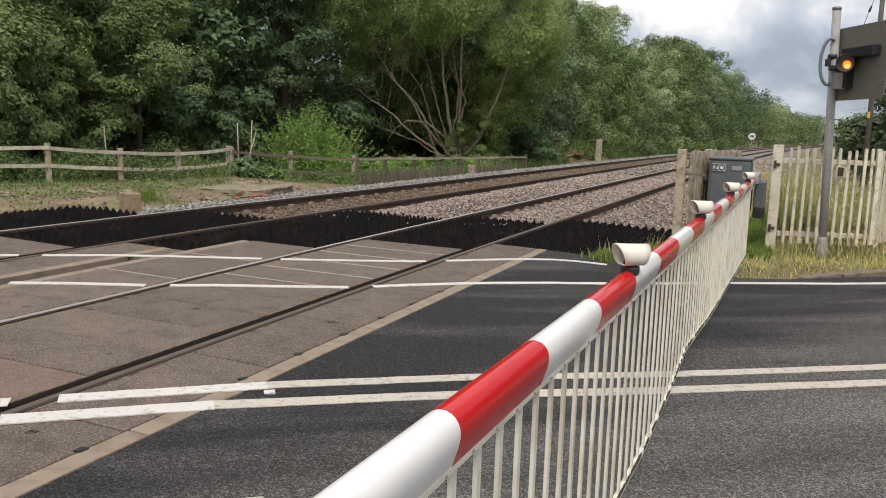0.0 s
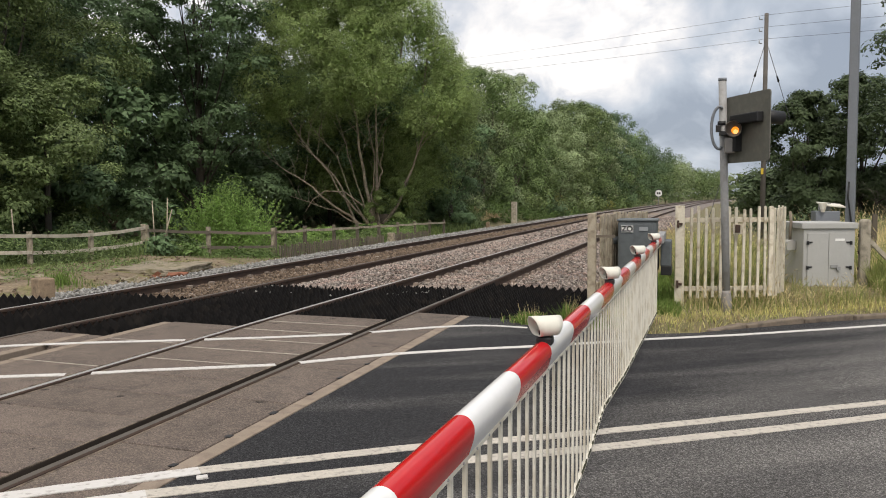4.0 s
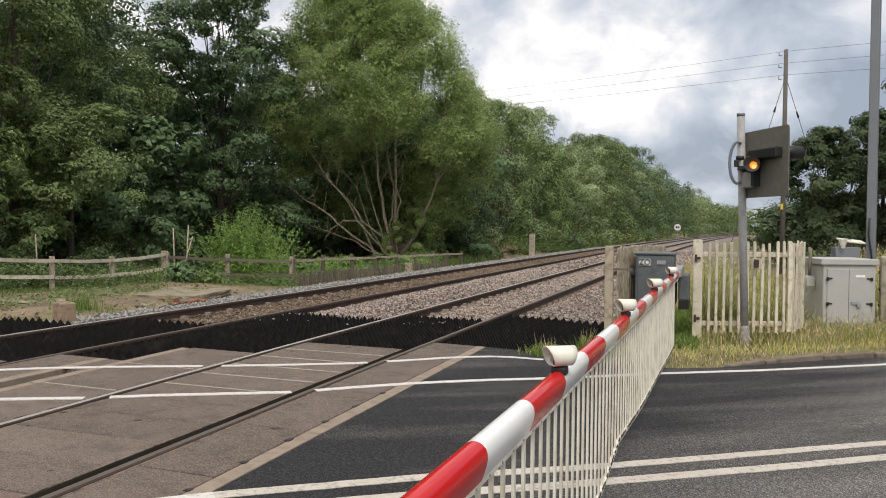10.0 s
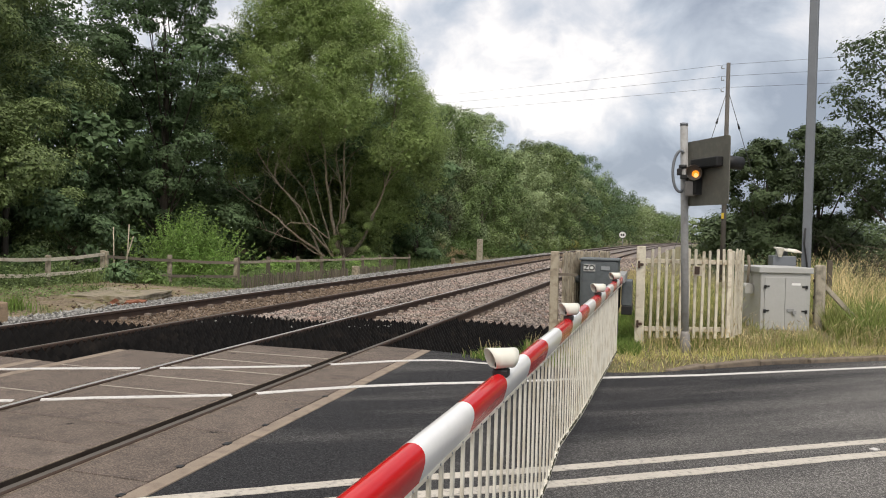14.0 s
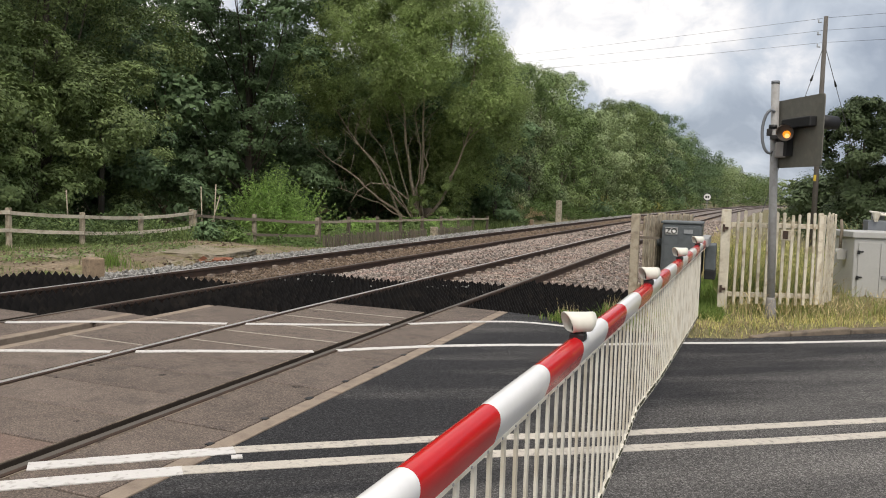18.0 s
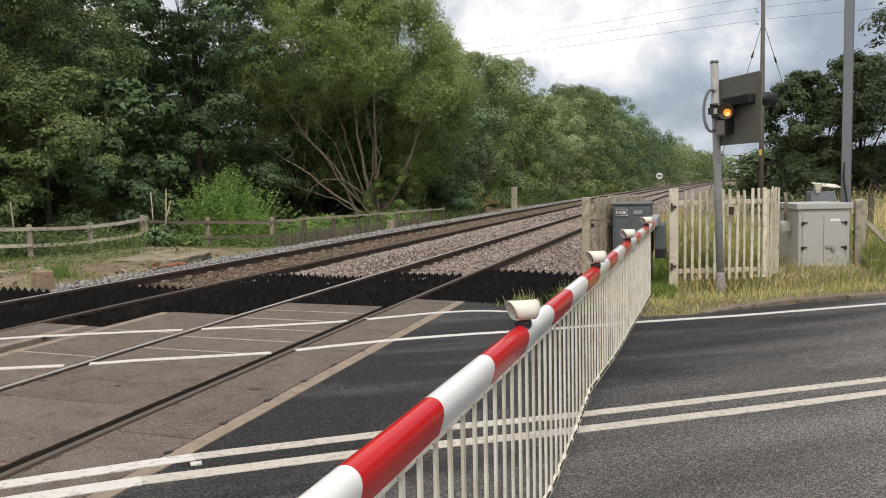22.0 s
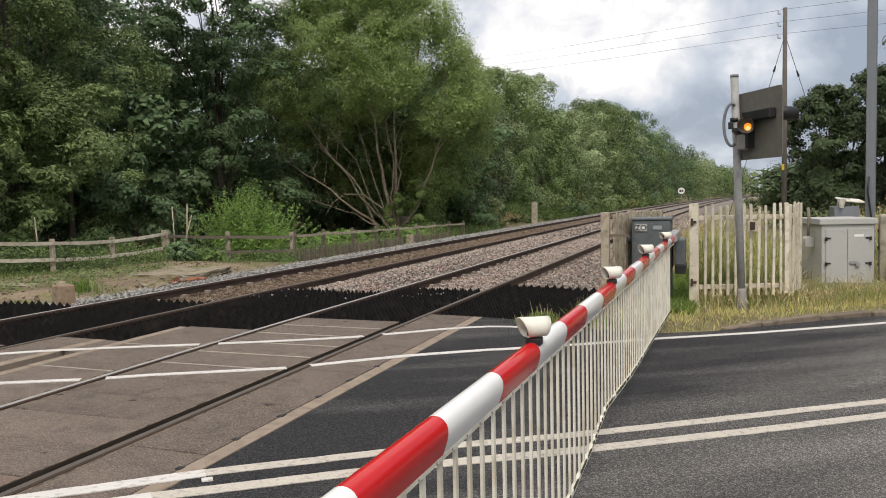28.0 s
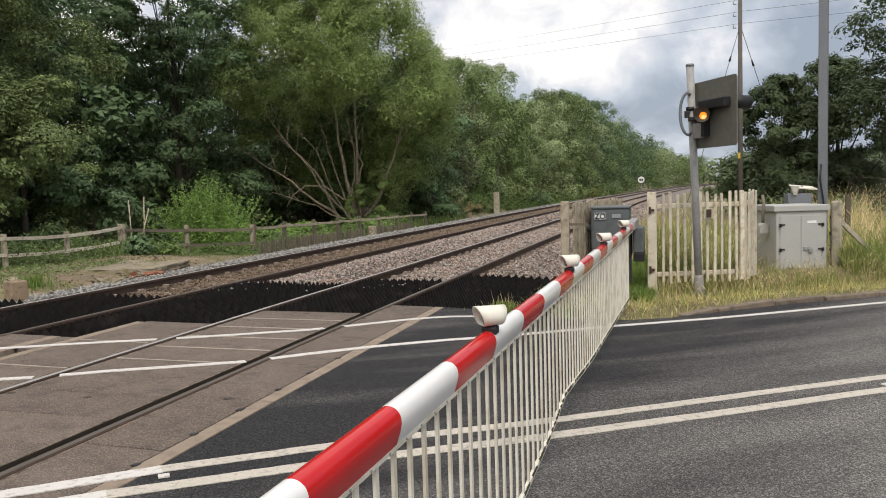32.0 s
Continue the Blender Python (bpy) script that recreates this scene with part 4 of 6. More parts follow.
R = 0.037
SEC = [(R * math.cos(math.pi * k / 12), R * math.sin(math.pi * k / 12)) for k in range(13)] + [(-R, -0.010), (-0.0335, -0.028), (-0.0270, -0.048), (-0.021, -0.066), (0.021, -0.066), (0.0270, -0.048), (0.0335, -0.028), (R, -0.010)]
SEC = SEC[::-1]
y, k = 1.88 - 0.53 * 6, 0
while y < 11.0:
    b = bmesh.new()
    y1 = min(y + 0.53, 11.05)
    sweep(b, SEC, [(boom_x(v), v, boom_top(v) - R) for v in (y, y1)])
    b.normal_update()
    for fc in b.faces:
        fc.smooth = len(fc.verts) == 4 and fc.normal.z > -0.7
    for ed in b.edges:
        if len(ed.link_faces) == 2 and min(fc.normal.z for fc in ed.link_faces) < -0.7:
            ed.smooth = False
    o = bpart("red_band" if k % 2 == 0 else "white_band", b, M["red"] if k % 2 == 0 else M["white"])
    y, k = y1, k + 1
b = sweep(bmesh.new(), [(0.010, -0.078), (0.022, -0.078), (0.022, -0.0655), (0.010, -0.0655)], [(boom_x(v), v, boom_top(v) - R) for v in (-1.3, 11.05)])
bpart("flange", b, M["skirt"], barrier, "white bolted flange under the boom")
SK = ((-2, 0.08), (4.06, 0.09), (4.74, 0.15), (5.30, 0.235), (6.6, 0.165), (8.6, 0.13), (10.4, 0.10), (12, 0.1))
y = -1.21
while y < 10.5:
    zb, zt = along(SK, y), boom_top(y) - R - 0.075
    xx = boom_x(y)
    b = newbox(xx + 0.004, xx + 0.0135, y - 0.011, y + 0.011, zb, zt)
    bpart("skirt_bar", b, M["skirt"])
    y += 0.125
b = bmesh.new()
y = -1.27
while y < 10.5:                       # bolts along the flange
    tube(b, [(boom_x(y) + 0.020, y, boom_top(y) - R - 0.0715), (boom_x(y) + 0.025, y, boom_top(y) - R - 0.0715)], 0.004, 6)
    y += 0.125
tagged(bpart("flange_bolts", b, M["galv"]), kind="stuff")
kn = [-1.3, 4.06, 4.74, 5.30, 6.6, 8.6, 10.4]
for a, c in zip(kn, kn[1:]):
    b = bmesh.new()
    sweep(b, [(-0.002, -0.014), (0.017, -0.014), (0.017, 0.008), (-0.002, 0.008)], [(boom_x(v), v, along(SK, v)) for v in (a, c)])
    bpart("bottom_rail", b, M["skirt"])
    b = bmesh.new()
    n = int((c - a) / 0.046)
    for i in range(n):
        if RNG.random() < 0.8:
            v = a + (c - a) * (i + RNG.random()) / n
            h, w_ = RNG.uniform(0.001, 0.005), RNG.uniform(0.018, 0.040)
            box(b, boom_x(v) + 0.0135, boom_x(v) + 0.0182, v - w_, v + w_, along(SK, v) - 0.004, along(SK, v) + 0.008 + h)
    tagged(bpart("algae", b, M["grime"], barrier, "green algae along the bottom rail"), kind="stuff")

for y in (1.262, 3.50, 5.61, 7.70, 9.84):
    zt, xx = boom_top(y), boom_x(y) + 0.010
    foot = bpart("lamp_foot", box(newbox(xx - 0.034, xx + 0.026, y - 0.030, y + 0.030, zt - 0.015, zt + 0.016, bev=0.006), xx - 0.026, xx + 0.018, y - 0.020, y + 0.020, zt + 0.01, zt + 0.04), M["black"])
    b = bmesh.new()
    # shroud: a short open tube across the boom with a sloping, flaring mouth
    n, rings = 18, []
    for u, rr in ((-0.068, 0.044), (-0.025, 0.042), (0.025, 0.041), (0.052, 0.041)):
        ring = []
        for k in range(n):
            a = 2 * math.pi * k / n
            cut = 0.015 * (1 - math.sin(a)) if u < -0.05 else -0.010 * (1 - math.sin(a)) if u > 0.05 else 0.0
            flat = max(math.sin(a), -0.80)
            ring.append(b.verts.new((xx + u + cut, y + rr * math.cos(a), zt + 0.055 + 0.90 * rr * flat)))
        rings.append(ring)
    for r0, r1 in zip(rings, rings[1:]):
        for k in range(n):
            b.faces.new((r0[k], r0[(k + 1) % n], r1[(k + 1) % n], r1[k])).smooth = True
    b.faces.new(rings[-1])
    bmesh.ops.recalc_face_normals(b, faces=b.faces)
    bmesh.ops.solidify(b, geom=b.faces[:], thickness=-0.004)
    turn = Matrix.Rotation(radians(37), 3, "Z")          # the lamps face along the road
    bmesh.ops.rotate(b, verts=b.verts, cent=(xx, y, zt), matrix=turn)
    sh = bpart("lamp_shroud", b, M["hood"], barrier, "cream lamp shroud")
    b = tube(bmesh.new(), [(xx - 0.020, y, zt + 0.060), (xx - 0.016, y, zt + 0.060)], 0.025, 16)
    bmesh.ops.rotate(b, verts=b.verts, cent=(xx, y, zt), matrix=turn)
    bpart("lens", b, M["hood_in"], sh, "dull red unlit lens")

# the barrier machine
b = newbox(2.42, 2.96, 12.20, 12.78, -0.1, 1.14, bev=0.02)
cabn = bpart("machine_case", b, M["dark_cab"], barrier, "dark grey machine case")
b = newbox(2.405, 2.975, 12.185, 12.795, 1.14, 1.175, bev=0.012)
bpart("case_lid", b, M["dark_cab"], cabn)
b = newbox(2.455, 2.90, 12.185, 12.198, 0.05, 1.10, bev=0.004)
bpart("case_door", b, M["dark_cab"], cabn)
b = newbox(2.47, 2.635, 12.172, 12.184, 0.985, 1.085)
sg = bpart("sign_plate", b, M["sign_white"], cabn, "white plate reading ZO")
b = bmesh.new()
for r in ((2.474, 2.631, 1.078, 1.082), (2.474, 2.631, 0.988, 0.992), (2.474, 2.478, 0.992, 1.078), (2.627, 2.631, 0.992, 1.078)):
    box(b, r[0], r[1], 12.169, 12.173, r[2], r[3])
bpart("plate_border", b, M["ink"], sg)
b = newbox(2.72, 2.84, 12.172, 12.184, 1.01, 1.065)
bpart("label_plate", b, M["label_grey"], cabn)


def text(body, size, x, y, z, rx, rz, material, parent, name="lettering"):
    cu = bpy.data.curves.new(name, "FONT")
    cu.body, cu.size, cu.extrude, cu.align_x, cu.align_y, cu.offset = body, size, 0.002, "CENTER", "CENTER", 0.0025
    ob = new(name, cu)
    me = bpy.data.meshes.new_from_object(ob)
    bpy.data.objects.remove(ob)
    me.materials.append(material)
    o = new(name, me)
    o.parent = parent
    o.matrix_local = pose(x, y, z, rx, 0, rz)
    return o


text("ZO", 0.105, 2.553, 12.168, 1.035, 90, 0, M["ink"], sg)
b = tube(bmesh.new(), [(2.28, 12.45, 0.86), (2.45, 12.45, 0.86)], 0.055, 12)
bpart("shaft_stub", b, M["dark_cab"], cabn)
b = tube(bmesh.new(), [(2.94, 12.0, 0.93), (3.06, 12.0, 0.93)], 0.06, 12)
bpart("pivot", b, M["galv"])
b = newbox(2.99, 3.09, 10.95, 12.1, 0.90, 1.01, bev=0.01)
bpart("boom_socket", b, M["galv"], barrier, "galvanised boom socket with bolts")
b = newbox(3.03, 3.17, 11.6, 12.15, 0.56, 0.90, bev=0.015)
bpart("counterweight", b, M["dark_cab"])
b = newbox(3.035, 3.175, 11.6, 12.15, 0.44, 0.56, bev=0.01)
bpart("weight_plates", b, M["black"])
b = newbox(2.97, 3.0, 11.3, 12.2, 0.5, 0.9)
bpart("side_arm", b, M["black"])


# ---- white palisade by the road ----
def pale(b, x, y, z0, z1, w, ang, th=0.022):
    c, s = math.cos(ang), math.sin(ang)
    pts = [(-w / 2, z0), (w / 2, z0)] + [(w / 2 * math.cos(math.pi * k / 6), z1 - w / 2 + w / 2 * math.sin(math.pi * k / 6)) for k in range(7)]
    f0 = [b.verts.new((x + u * c + s * th / 2, y + u * s - c * th / 2, v)) for u, v in pts]
    f1 = [b.verts.new((x + u * c - s * th / 2, y + u * s + c * th / 2, v)) for u, v in pts]
    b.faces.new(f0)
    b.faces.new(f1[::-1])
    for i in range(len(pts)):
        j = (i + 1) % len(pts)
        b.faces.new((f0[j], f0[i], f1[i], f1[j]))
    return b


def palisade(name, pts, label, spacing, z0, z1, w, rails, posts, material, post_mat, post_w=0.12, post_z=(-0.3, 1.36), cat="fence", jitter=0.01, rail_th=0.045):
    th = thing(name, pts[0][0], pts[0][1], ground_z(*pts[0]), 0, label, cat)
    inv = th.matrix_world.inverted()
    for (xa, ya), (xb, yb) in zip(pts, pts[1:]):
        ln, ang = math.hypot(xb - xa, yb - ya), math.atan2(yb - ya, xb - xa)
        n = int(ln / spacing)
        for i in range(n):
            u = (i + 0.7) * spacing / ln
            if u > 1:
                continue
            b = pale(bmesh.new(), xa + (xb - xa) * u + 0.035 * math.sin(ang), ya + (yb - ya) * u - 0.035 * math.cos(ang), z0 + RNG.normal(0, jitter), z1 + RNG.normal(0, jitter), w * RNG.uniform(0.9, 1.1), ang)
            bmesh.ops.rotate(b, verts=b.verts, cent=(xa + (xb - xa) * u, ya + (yb - ya) * u, z0), matrix=Matrix.Rotation(RNG.normal(0, 0.008), 3, "Y"))
            part("pale", b, material, th).matrix_local = inv
        for z in rails:
            b = newbox(0, ln, -0.012, 0.033, z - rail_th, z + rail_th, bev=0.006)
            part("rail", b, material, th).matrix_local = inv @ pose(xa, ya, 0, 0, 0, math.degrees(ang))
    for x, y in posts:
        b = newbox(x - post_w / 2, x + post_w / 2, y - post_w / 2, y + post_w / 2, post_z[0], post_z[1], bev=0.012)
        part("post", b, post_mat, th).matrix_local = inv
    return th


wf = palisade("white_gate", ((3.34, 11.96), (4.46, 12.355), (4.69, 13.05)), "white-painted timber palisade gate with peeling paint", 0.104, 0.10, 1.345, 0.034, (1.17, 0.225), ((3.275, 11.93),), M["fence_white"], M["fence_white"], 0.125, (-0.35, 1.37), rail_th=0.032)
for x, y, w in ((3.905, 12.125, 0.06), (4.47, 12.325, 0.055)):      # stiles of the gate leaf
    b = pale(bmesh.new(), x, y, 0.12, 1.36, w, 0.34, 0.05)
    part("stile", b, M["fence_white"], wf).matrix_local = wf.matrix_world.inverted()
b = newbox(3.97, 4.10, 12.075, 12.095, 0.98, 1.12, bev=0.006)
o = part("latch_plate", b, M["fence_white"], wf)
o.matrix_local = wf.matrix_world.inverted()
b = newbox(3.995, 4.060, 12.055, 12.074, 1.00, 1.11, bev=0.004)
o = part("latch", b, M["rust"], wf)
o.matrix_local = wf.matrix_world.inverted()
for z in (0.30, 1.12):
    part("hinge", box(newbox(3.24, 3.31, 11.845, 11.868, z - 0.018, z + 0.018, bev=0.004), 3.235, 3.265, 11.835, 11.868, z - 0.05, z + 0.05), M["rust"], wf, "rusty strap hinge").matrix_local = wf.matrix_world.inverted()
pf = palisade("weathered_wicket", ((2.17, 11.84), (2.72, 14.4)), "weathered pale timber wicket fence by the track", 0.115, 0.05, 1.25, 0.085, (1.08, 0.25), ((2.10, 11.80), (2.36, 12.75)), M["post_wood"], M["post_wood"], 0.115, (-0.35, 1.27))
b = newbox(2.07, 2.42, 11.765, 11.785, 0.93, 0.965)
part("strap", b, M["post_dark"], pf).matrix_local = pf.matrix_world.inverted()

# ---- grey equipment cabinet ----
cab = thing("equipment_cabinet", 5.20, 14.85, -0.15, 15, "light grey steel two-door lineside equipment cabinet", "cabinet")
part("body", newbox(0, 0.84, 0, 0.92, 0, 1.10, bev=0.008), M["grey_side"], cab)
part("lid", newbox(-0.045, 0.875, -0.045, 0.96, 1.10, 1.20, bev=0.012), M["grey_cab"], cab)
part("front_frame", newbox(0.005, 0.835, -0.012, -0.001, 0.06, 1.095, bev=0.004), M["grey_cab"], cab)
for i, (a, c) in enumerate(((0.065, 0.405), (0.411, 0.765))):
    d = part("door", newbox(a, c, -0.028, -0.013, 0.10, 1.03, bev=0.005), M["grey_cab"], cab)
    hx = a + 0.0 if i == 0 else c
    for hz in (0.47, 0.88):
        sg_ = 1 if i == 0 else -1
        b = box(newbox(min(hx, hx + sg_ * 0.075), max(hx, hx + sg_ * 0.075), -0.042, -0.029, hz - 0.012, hz + 0.012), hx - 0.018, hx + 0.018, -0.046, -0.029, hz - 0.04, hz + 0.02)
        part("hinge", b, M["black"], d, "dark steel hinge")
    if i == 1:
        b = box(newbox(a + 0.03, a + 0.15, -0.05, -0.029, 0.455, 0.51, bev=0.006), a + 0.12, a + 0.18, -0.065, -0.029, 0.42, 0.48)
        part("handle", b, M["galv"], d, "padlocked steel handle")
        b = newbox(a + 0.10, a + 0.25, -0.032, -0.029, 0.90, 0.94)
        part("door_label", b, M["sign_white"], d)
b = bmesh.new()
pts = [(-0.085 + 0.068 * math.cos(math.pi * k / 10), 0.075 * math.sin(math.pi * k / 10)) for k in range(11)] + [(-0.153, -0.10), (-0.017, -0.10)]
f0 = [b.verts.new((u, 0.26, 0.83 + v)) for u, v in pts]
f1 = [b.verts.new((u, 0.42, 0.83 + v)) for u, v in pts]
b.faces.new(f0), b.faces.new(f1[::-1])
for i in range(len(pts)):
    j = (i + 1) % len(pts)
    b.faces.new((f0[i], f0[j], f1[j], f1[i]))
box(b, -0.02, 0.0, 0.28, 0.40, 0.75, 0.88)
bmesh.ops.recalc_face_normals(b, faces=b.faces)
part("side_cover", b, M["grey_side"], cab, "domed grey cable cover")
part("conduit", tube(bmesh.new(), [(-0.08, 0.34, 0.89), (-0.08, 0.34, 1.08), (-0.06, 0.36, 1.20), (-0.07, 0.38, 1.38)], 0.026, 8), M["post_dark"], cab)

eb = thing("equipment_box", 5.72, 16.25, -0.1, 4, "small grey lineside box with a tilted sheet roof", "cabinet")
part("case", newbox(-0.19, 0.21, -0.2, 0.2, 0, 1.32, bev=0.01), M["lamp_post"], eb)
o = part("roof", newbox(-0.10, 0.30, -0.22, 0.22, -0.012, 0.012, bev=0.004), M["skirt"], eb, "white tilted sheet roof")
o.matrix_local = pose(0.0, 0, 1.44, 6, 6, 0)
b = bmesh.new()
bmesh.ops.create_cone(b, cap_ends=True, segments=12, radius1=0.03, radius2=0.075, depth=0.16, matrix=Matrix.Translation((-0.08, -0.24, 1.38)))
part("funnel", b, M["skirt"], eb)
part("bracket", newbox(-0.10, 0.10, -0.03, 0.03, 1.33, 1.46), M["galv"], eb)

sp = thing("strainer_post", 6.20, 15.3, -0.1, 0, "weathered concrete strainer post with a timber brace", "post")
part("post", newbox(-0.085, 0.085, -0.085, 0.085, -0.3, 1.20, bev=0.04), M["concrete"], sp)
part("brace", sweep(bmesh.new(), [(-0.05, -0.05), (0.05, -0.05), (0.05, 0.05), (-0.05, 0.05)], [(0.06, 0.0, 0.86), (0.75, 0.05, 0.12)]), M["concrete"], sp)
b = bmesh.new()
for z in (0.35, 0.62, 0.9):
    box(b, -0.10, -0.075, -0.02, 0.02, z, z + 0.05)
tagged(part("wire_eyes", b, M["rust"], sp), kind="stuff")

wfn = thing("wire_fence", 9.46, 22.46, ground_z(9.46, 22.46), 0, "weathered timber posts with strands of rusty wire", "fence")
winv = wfn.matrix_world.inverted()
for x, y in ((7.2, 19.6), (9.46, 22.46), (11.8, 25.2), (14.2, 27.8)):
    zg = ground_z(x, y)
    part("post", newbox(x - 0.05, x + 0.05, y - 0.05, y + 0.05, zg - 0.3, zg + 1.12, bev=0.012), M["post_dark"], wfn).matrix_local = winv
for dz in (0.45, 0.75, 1.02):
    pts = [(x, y, ground_z(x, y) + dz) for x, y in ((6.24, 15.4), (7.2, 19.6), (9.46, 22.46), (11.8, 25.2), (14.2, 27.8))]
    part("strand", tube(bmesh.new(), pts, 0.004, 5), M["rust"], wfn).matrix_local = winv

lp = thing("lamp_post", 6.31, 17.24, -0.15, -18, "tall grey galvanised square lighting column", "lamp post")
part("column", newbox(-0.078, 0.078, -0.078, 0.078, -0.3, 9.0, bev=0.016), M["lamp_post"], lp)
part("cable", tube(bmesh.new(), [(-0.02, -0.085, 1.9), (-0.03, -0.105, 1.6), (0.03, -0.11, 1.2), (0.06, -0.095, 0.6), (0.06, -0.09, 0.0)], 0.016, 6), M["black"], lp)
b = newbox(-0.35, 0.35, -0.35, 0.35, -0.4, 0.02, bev=0.02)
part("base", b, M["concrete"], lp)

# ---- road signal ----
sig = thing("crossing_signal", 3.798, 11.73, 0.094, 0, "grey road signal post seen from behind, amber light lit", "traffic signal")
part("post", tube(bmesh.new(), [(0.105, 0, -0.3), (-0.015, 0, 3.27)], 0.056, 16), M["signal_post"], sig)
part("root_sleeve", tube(bmesh.new(), [(0.10, 0, -0.25), (0.097, 0, -0.06), (0.092, 0, 0.12), (0.09, 0, 0.17)], [0.088, 0.080, 0.068, 0.058], 16), M["lamp_grey"], sig, "flared galvanised root sleeve")
part("cap", tube(bmesh.new(), [(-0.015, 0, 3.27), (-0.015, 0, 3.31)], 0.059, 16), M["lamp_post"], sig)
sig.scale = (0.89, 0.89, 0.89)
bd = math.degrees(math.atan2(-0.875, 0.485))
b = bmesh.new()
w0, w1, h0, h1, rr = -0.10, 1.02, 2.06, 3.03, 0.05
pr = []
for cx, cz, a0 in ((w1 - rr, h1 - rr, 0), (w0 + rr, h1 - rr, 90), (w0 + rr, h0 + rr, 180), (w1 - rr, h0 + rr, 270)):
    pr += [(cx + rr * math.cos(radians(a0 + 30 * k)), cz + rr * math.sin(radians(a0 + 30 * k))) for k in range(4)]
f0 = [b.verts.new((u, 0.09, v)) for u, v in pr]
f1 = [b.verts.new((u, 0.105, v)) for u, v in pr]
b.faces.new(f0), b.faces.new(f1[::-1])
for i in range(len(pr)):
    j = (i + 1) % len(pr)
    b.faces.new((f0[i], f0[j], f1[j], f1[i]))
bmesh.ops.recalc_face_normals(b, faces=b.faces)
o = part("backboard", b, M["board"], sig, "dull grey-green backboard")
o.matrix_local = pose(0, 0, 0, 0, 0, bd)
for (u, v, ln) in ((0.80, 2.68, 0.32),):
    bb = tube(bmesh.new(), [(u, 0.106, v), (u, 0.106 + ln, v - 0.02)], 0.095, 16)
    h = part("front_hood", bb, M["black"], sig, "grey lamp hood")
    h.matrix_local = pose(0, 0, 0, 0, 0, bd)
b = box(newbox(0.20, 0.88, -0.02, 0.088, 2.60, 2.74, bev=0.015), 0.22, 0.36, -0.01, 0.088, 2.22, 2.62)
o = part("lamp_back", b, M["black"], sig, "black lamp housing backs")
o.matrix_local = pose(0, 0, 0, 0, 0, bd)
# the lamp that faces the viewer
ax = Vector((-0.10, -1.0, -0.05)).normalized()
c0 = Vector((0.135, -0.38, 2.535))
lm = part("amber_lamp", tube(bmesh.new(), [c0 - ax * 0.14, c0 - ax * 0.05, c0], [0.07, 0.105, 0.112], 18), M["lamp_grey"], sig, "grey housing of the lit amber lamp")
part("bulb", tube(bmesh.new(), [c0 + ax * 0.028 + Vector((0.026, 0, -0.04)), c0 + ax * 0.036 + Vector((0.026, 0, -0.04))], [0.034, 0.022], 14), M["glow"], lm, "bright reflector behind the lens")
part("lens", tube(bmesh.new(), [c0 + ax * 0.001 + Vector((0.018, 0, -0.02)), c0 + ax * 0.02 + Vector((0.018, 0, -0.02)), c0 + ax * 0.03 + Vector((0.018, 0, -0.02))], [0.052, 0.045, 0.030], 18), M["amber"], lm, "lit amber lens")
b = bmesh.new()
rings = []
for u, rr in ((-0.02, 0.112), (0.34, 0.108)):
    ring = []
    for k in range(13):
        a = radians(-20 + 220 * k / 12)
        sx = Vector((0, 0, 1)).cross(ax).normalized()
        up = ax.cross(sx)
        cutb = u * (0.55 + 0.45 * max(0, math.sin(a)))
        ring.append(b.verts.new(c0 + ax * cutb + sx * rr * math.cos(a) + up * -rr * math.sin(a) * -1))
    rings.append(ring)
for k in range(12):
    b.faces.new((rings[0][k], rings[0][k + 1], rings[1][k + 1], rings[1][k])).smooth = True
bmesh.ops.solidify(b, geom=b.faces[:], thickness=0.004)
part("hood", b, M["lamp_grey"], lm, "curved lamp hood")
part("control_box", newbox(0.02, 0.17, -0.25, -0.10, 2.20, 2.42, bev=0.02), M["lamp_grey"], sig)
part("bracket", newbox(-0.05, 0.14, -0.20, 0.05, 2.47, 2.52), M["black"], sig)
part("clamp", tube(bmesh.new(), [(-0.008, 0, 2.62), (-0.008, 0, 2.68)], 0.066, 14), M["black"], sig)
part("conduit", tube(bmesh.new(), [(-0.045 + 0.115 * math.cos(a_) * (1 if math.cos(a_) < 0 else 0.6), -0.055, 2.58 + 0.31 * math.sin(a_)) for a_ in [math.pi * (0.35 + 1.30 * k / 18) for k in range(19)]], 0.021, 8), M["lamp_post"], sig, "looped flexible conduit")
part("junction", newbox(-0.10, -0.03, -0.09, 0.0, 2.52, 2.62, bev=0.01), M["black"], sig)

# ---- telegraph pole, wires ----
tp = thing("telegraph_pole", 5.84, 30.2, -0.3, 0, "dark wooden telegraph pole with wires and stays", "utility pole")
part("pole", tube(bmesh.new(), [(0, 0, -0.4), (0, 0, 4), (0, 0, 7.95)], [0.095, 0.08, 0.066], 12), M["pole_wood"], tp)
part("tag", newbox(-0.09, -0.01, -0.13, -0.10, 2.52, 2.72), M["yellow"], tp)
for z in (7.75, 7.35, 6.95):
    part("insulator", tube(bmesh.new(), [(-0.13, -0.05, z), (-0.22, -0.05, z), (-0.22, -0.05, z + 0.10)], 0.022, 8), M["label_grey"], tp)
for dx, dy in ((-1.35, -2.5), (1.75, 3.0)):
    part("stay_wire", tube(bmesh.new(), [(0, 0, 7.05), (dx, dy, 2.6), (dx * 1.6, dy * 1.6, 0.1)], 0.011, 5), M["wire"], tp)
    part("stay_insulator", tube(bmesh.new(), [(dx * 0.25, dy * 0.25, 5.94), (dx * 0.29, dy * 0.29, 5.76)], [0.022, 0.038], 6), M["black"], tp)
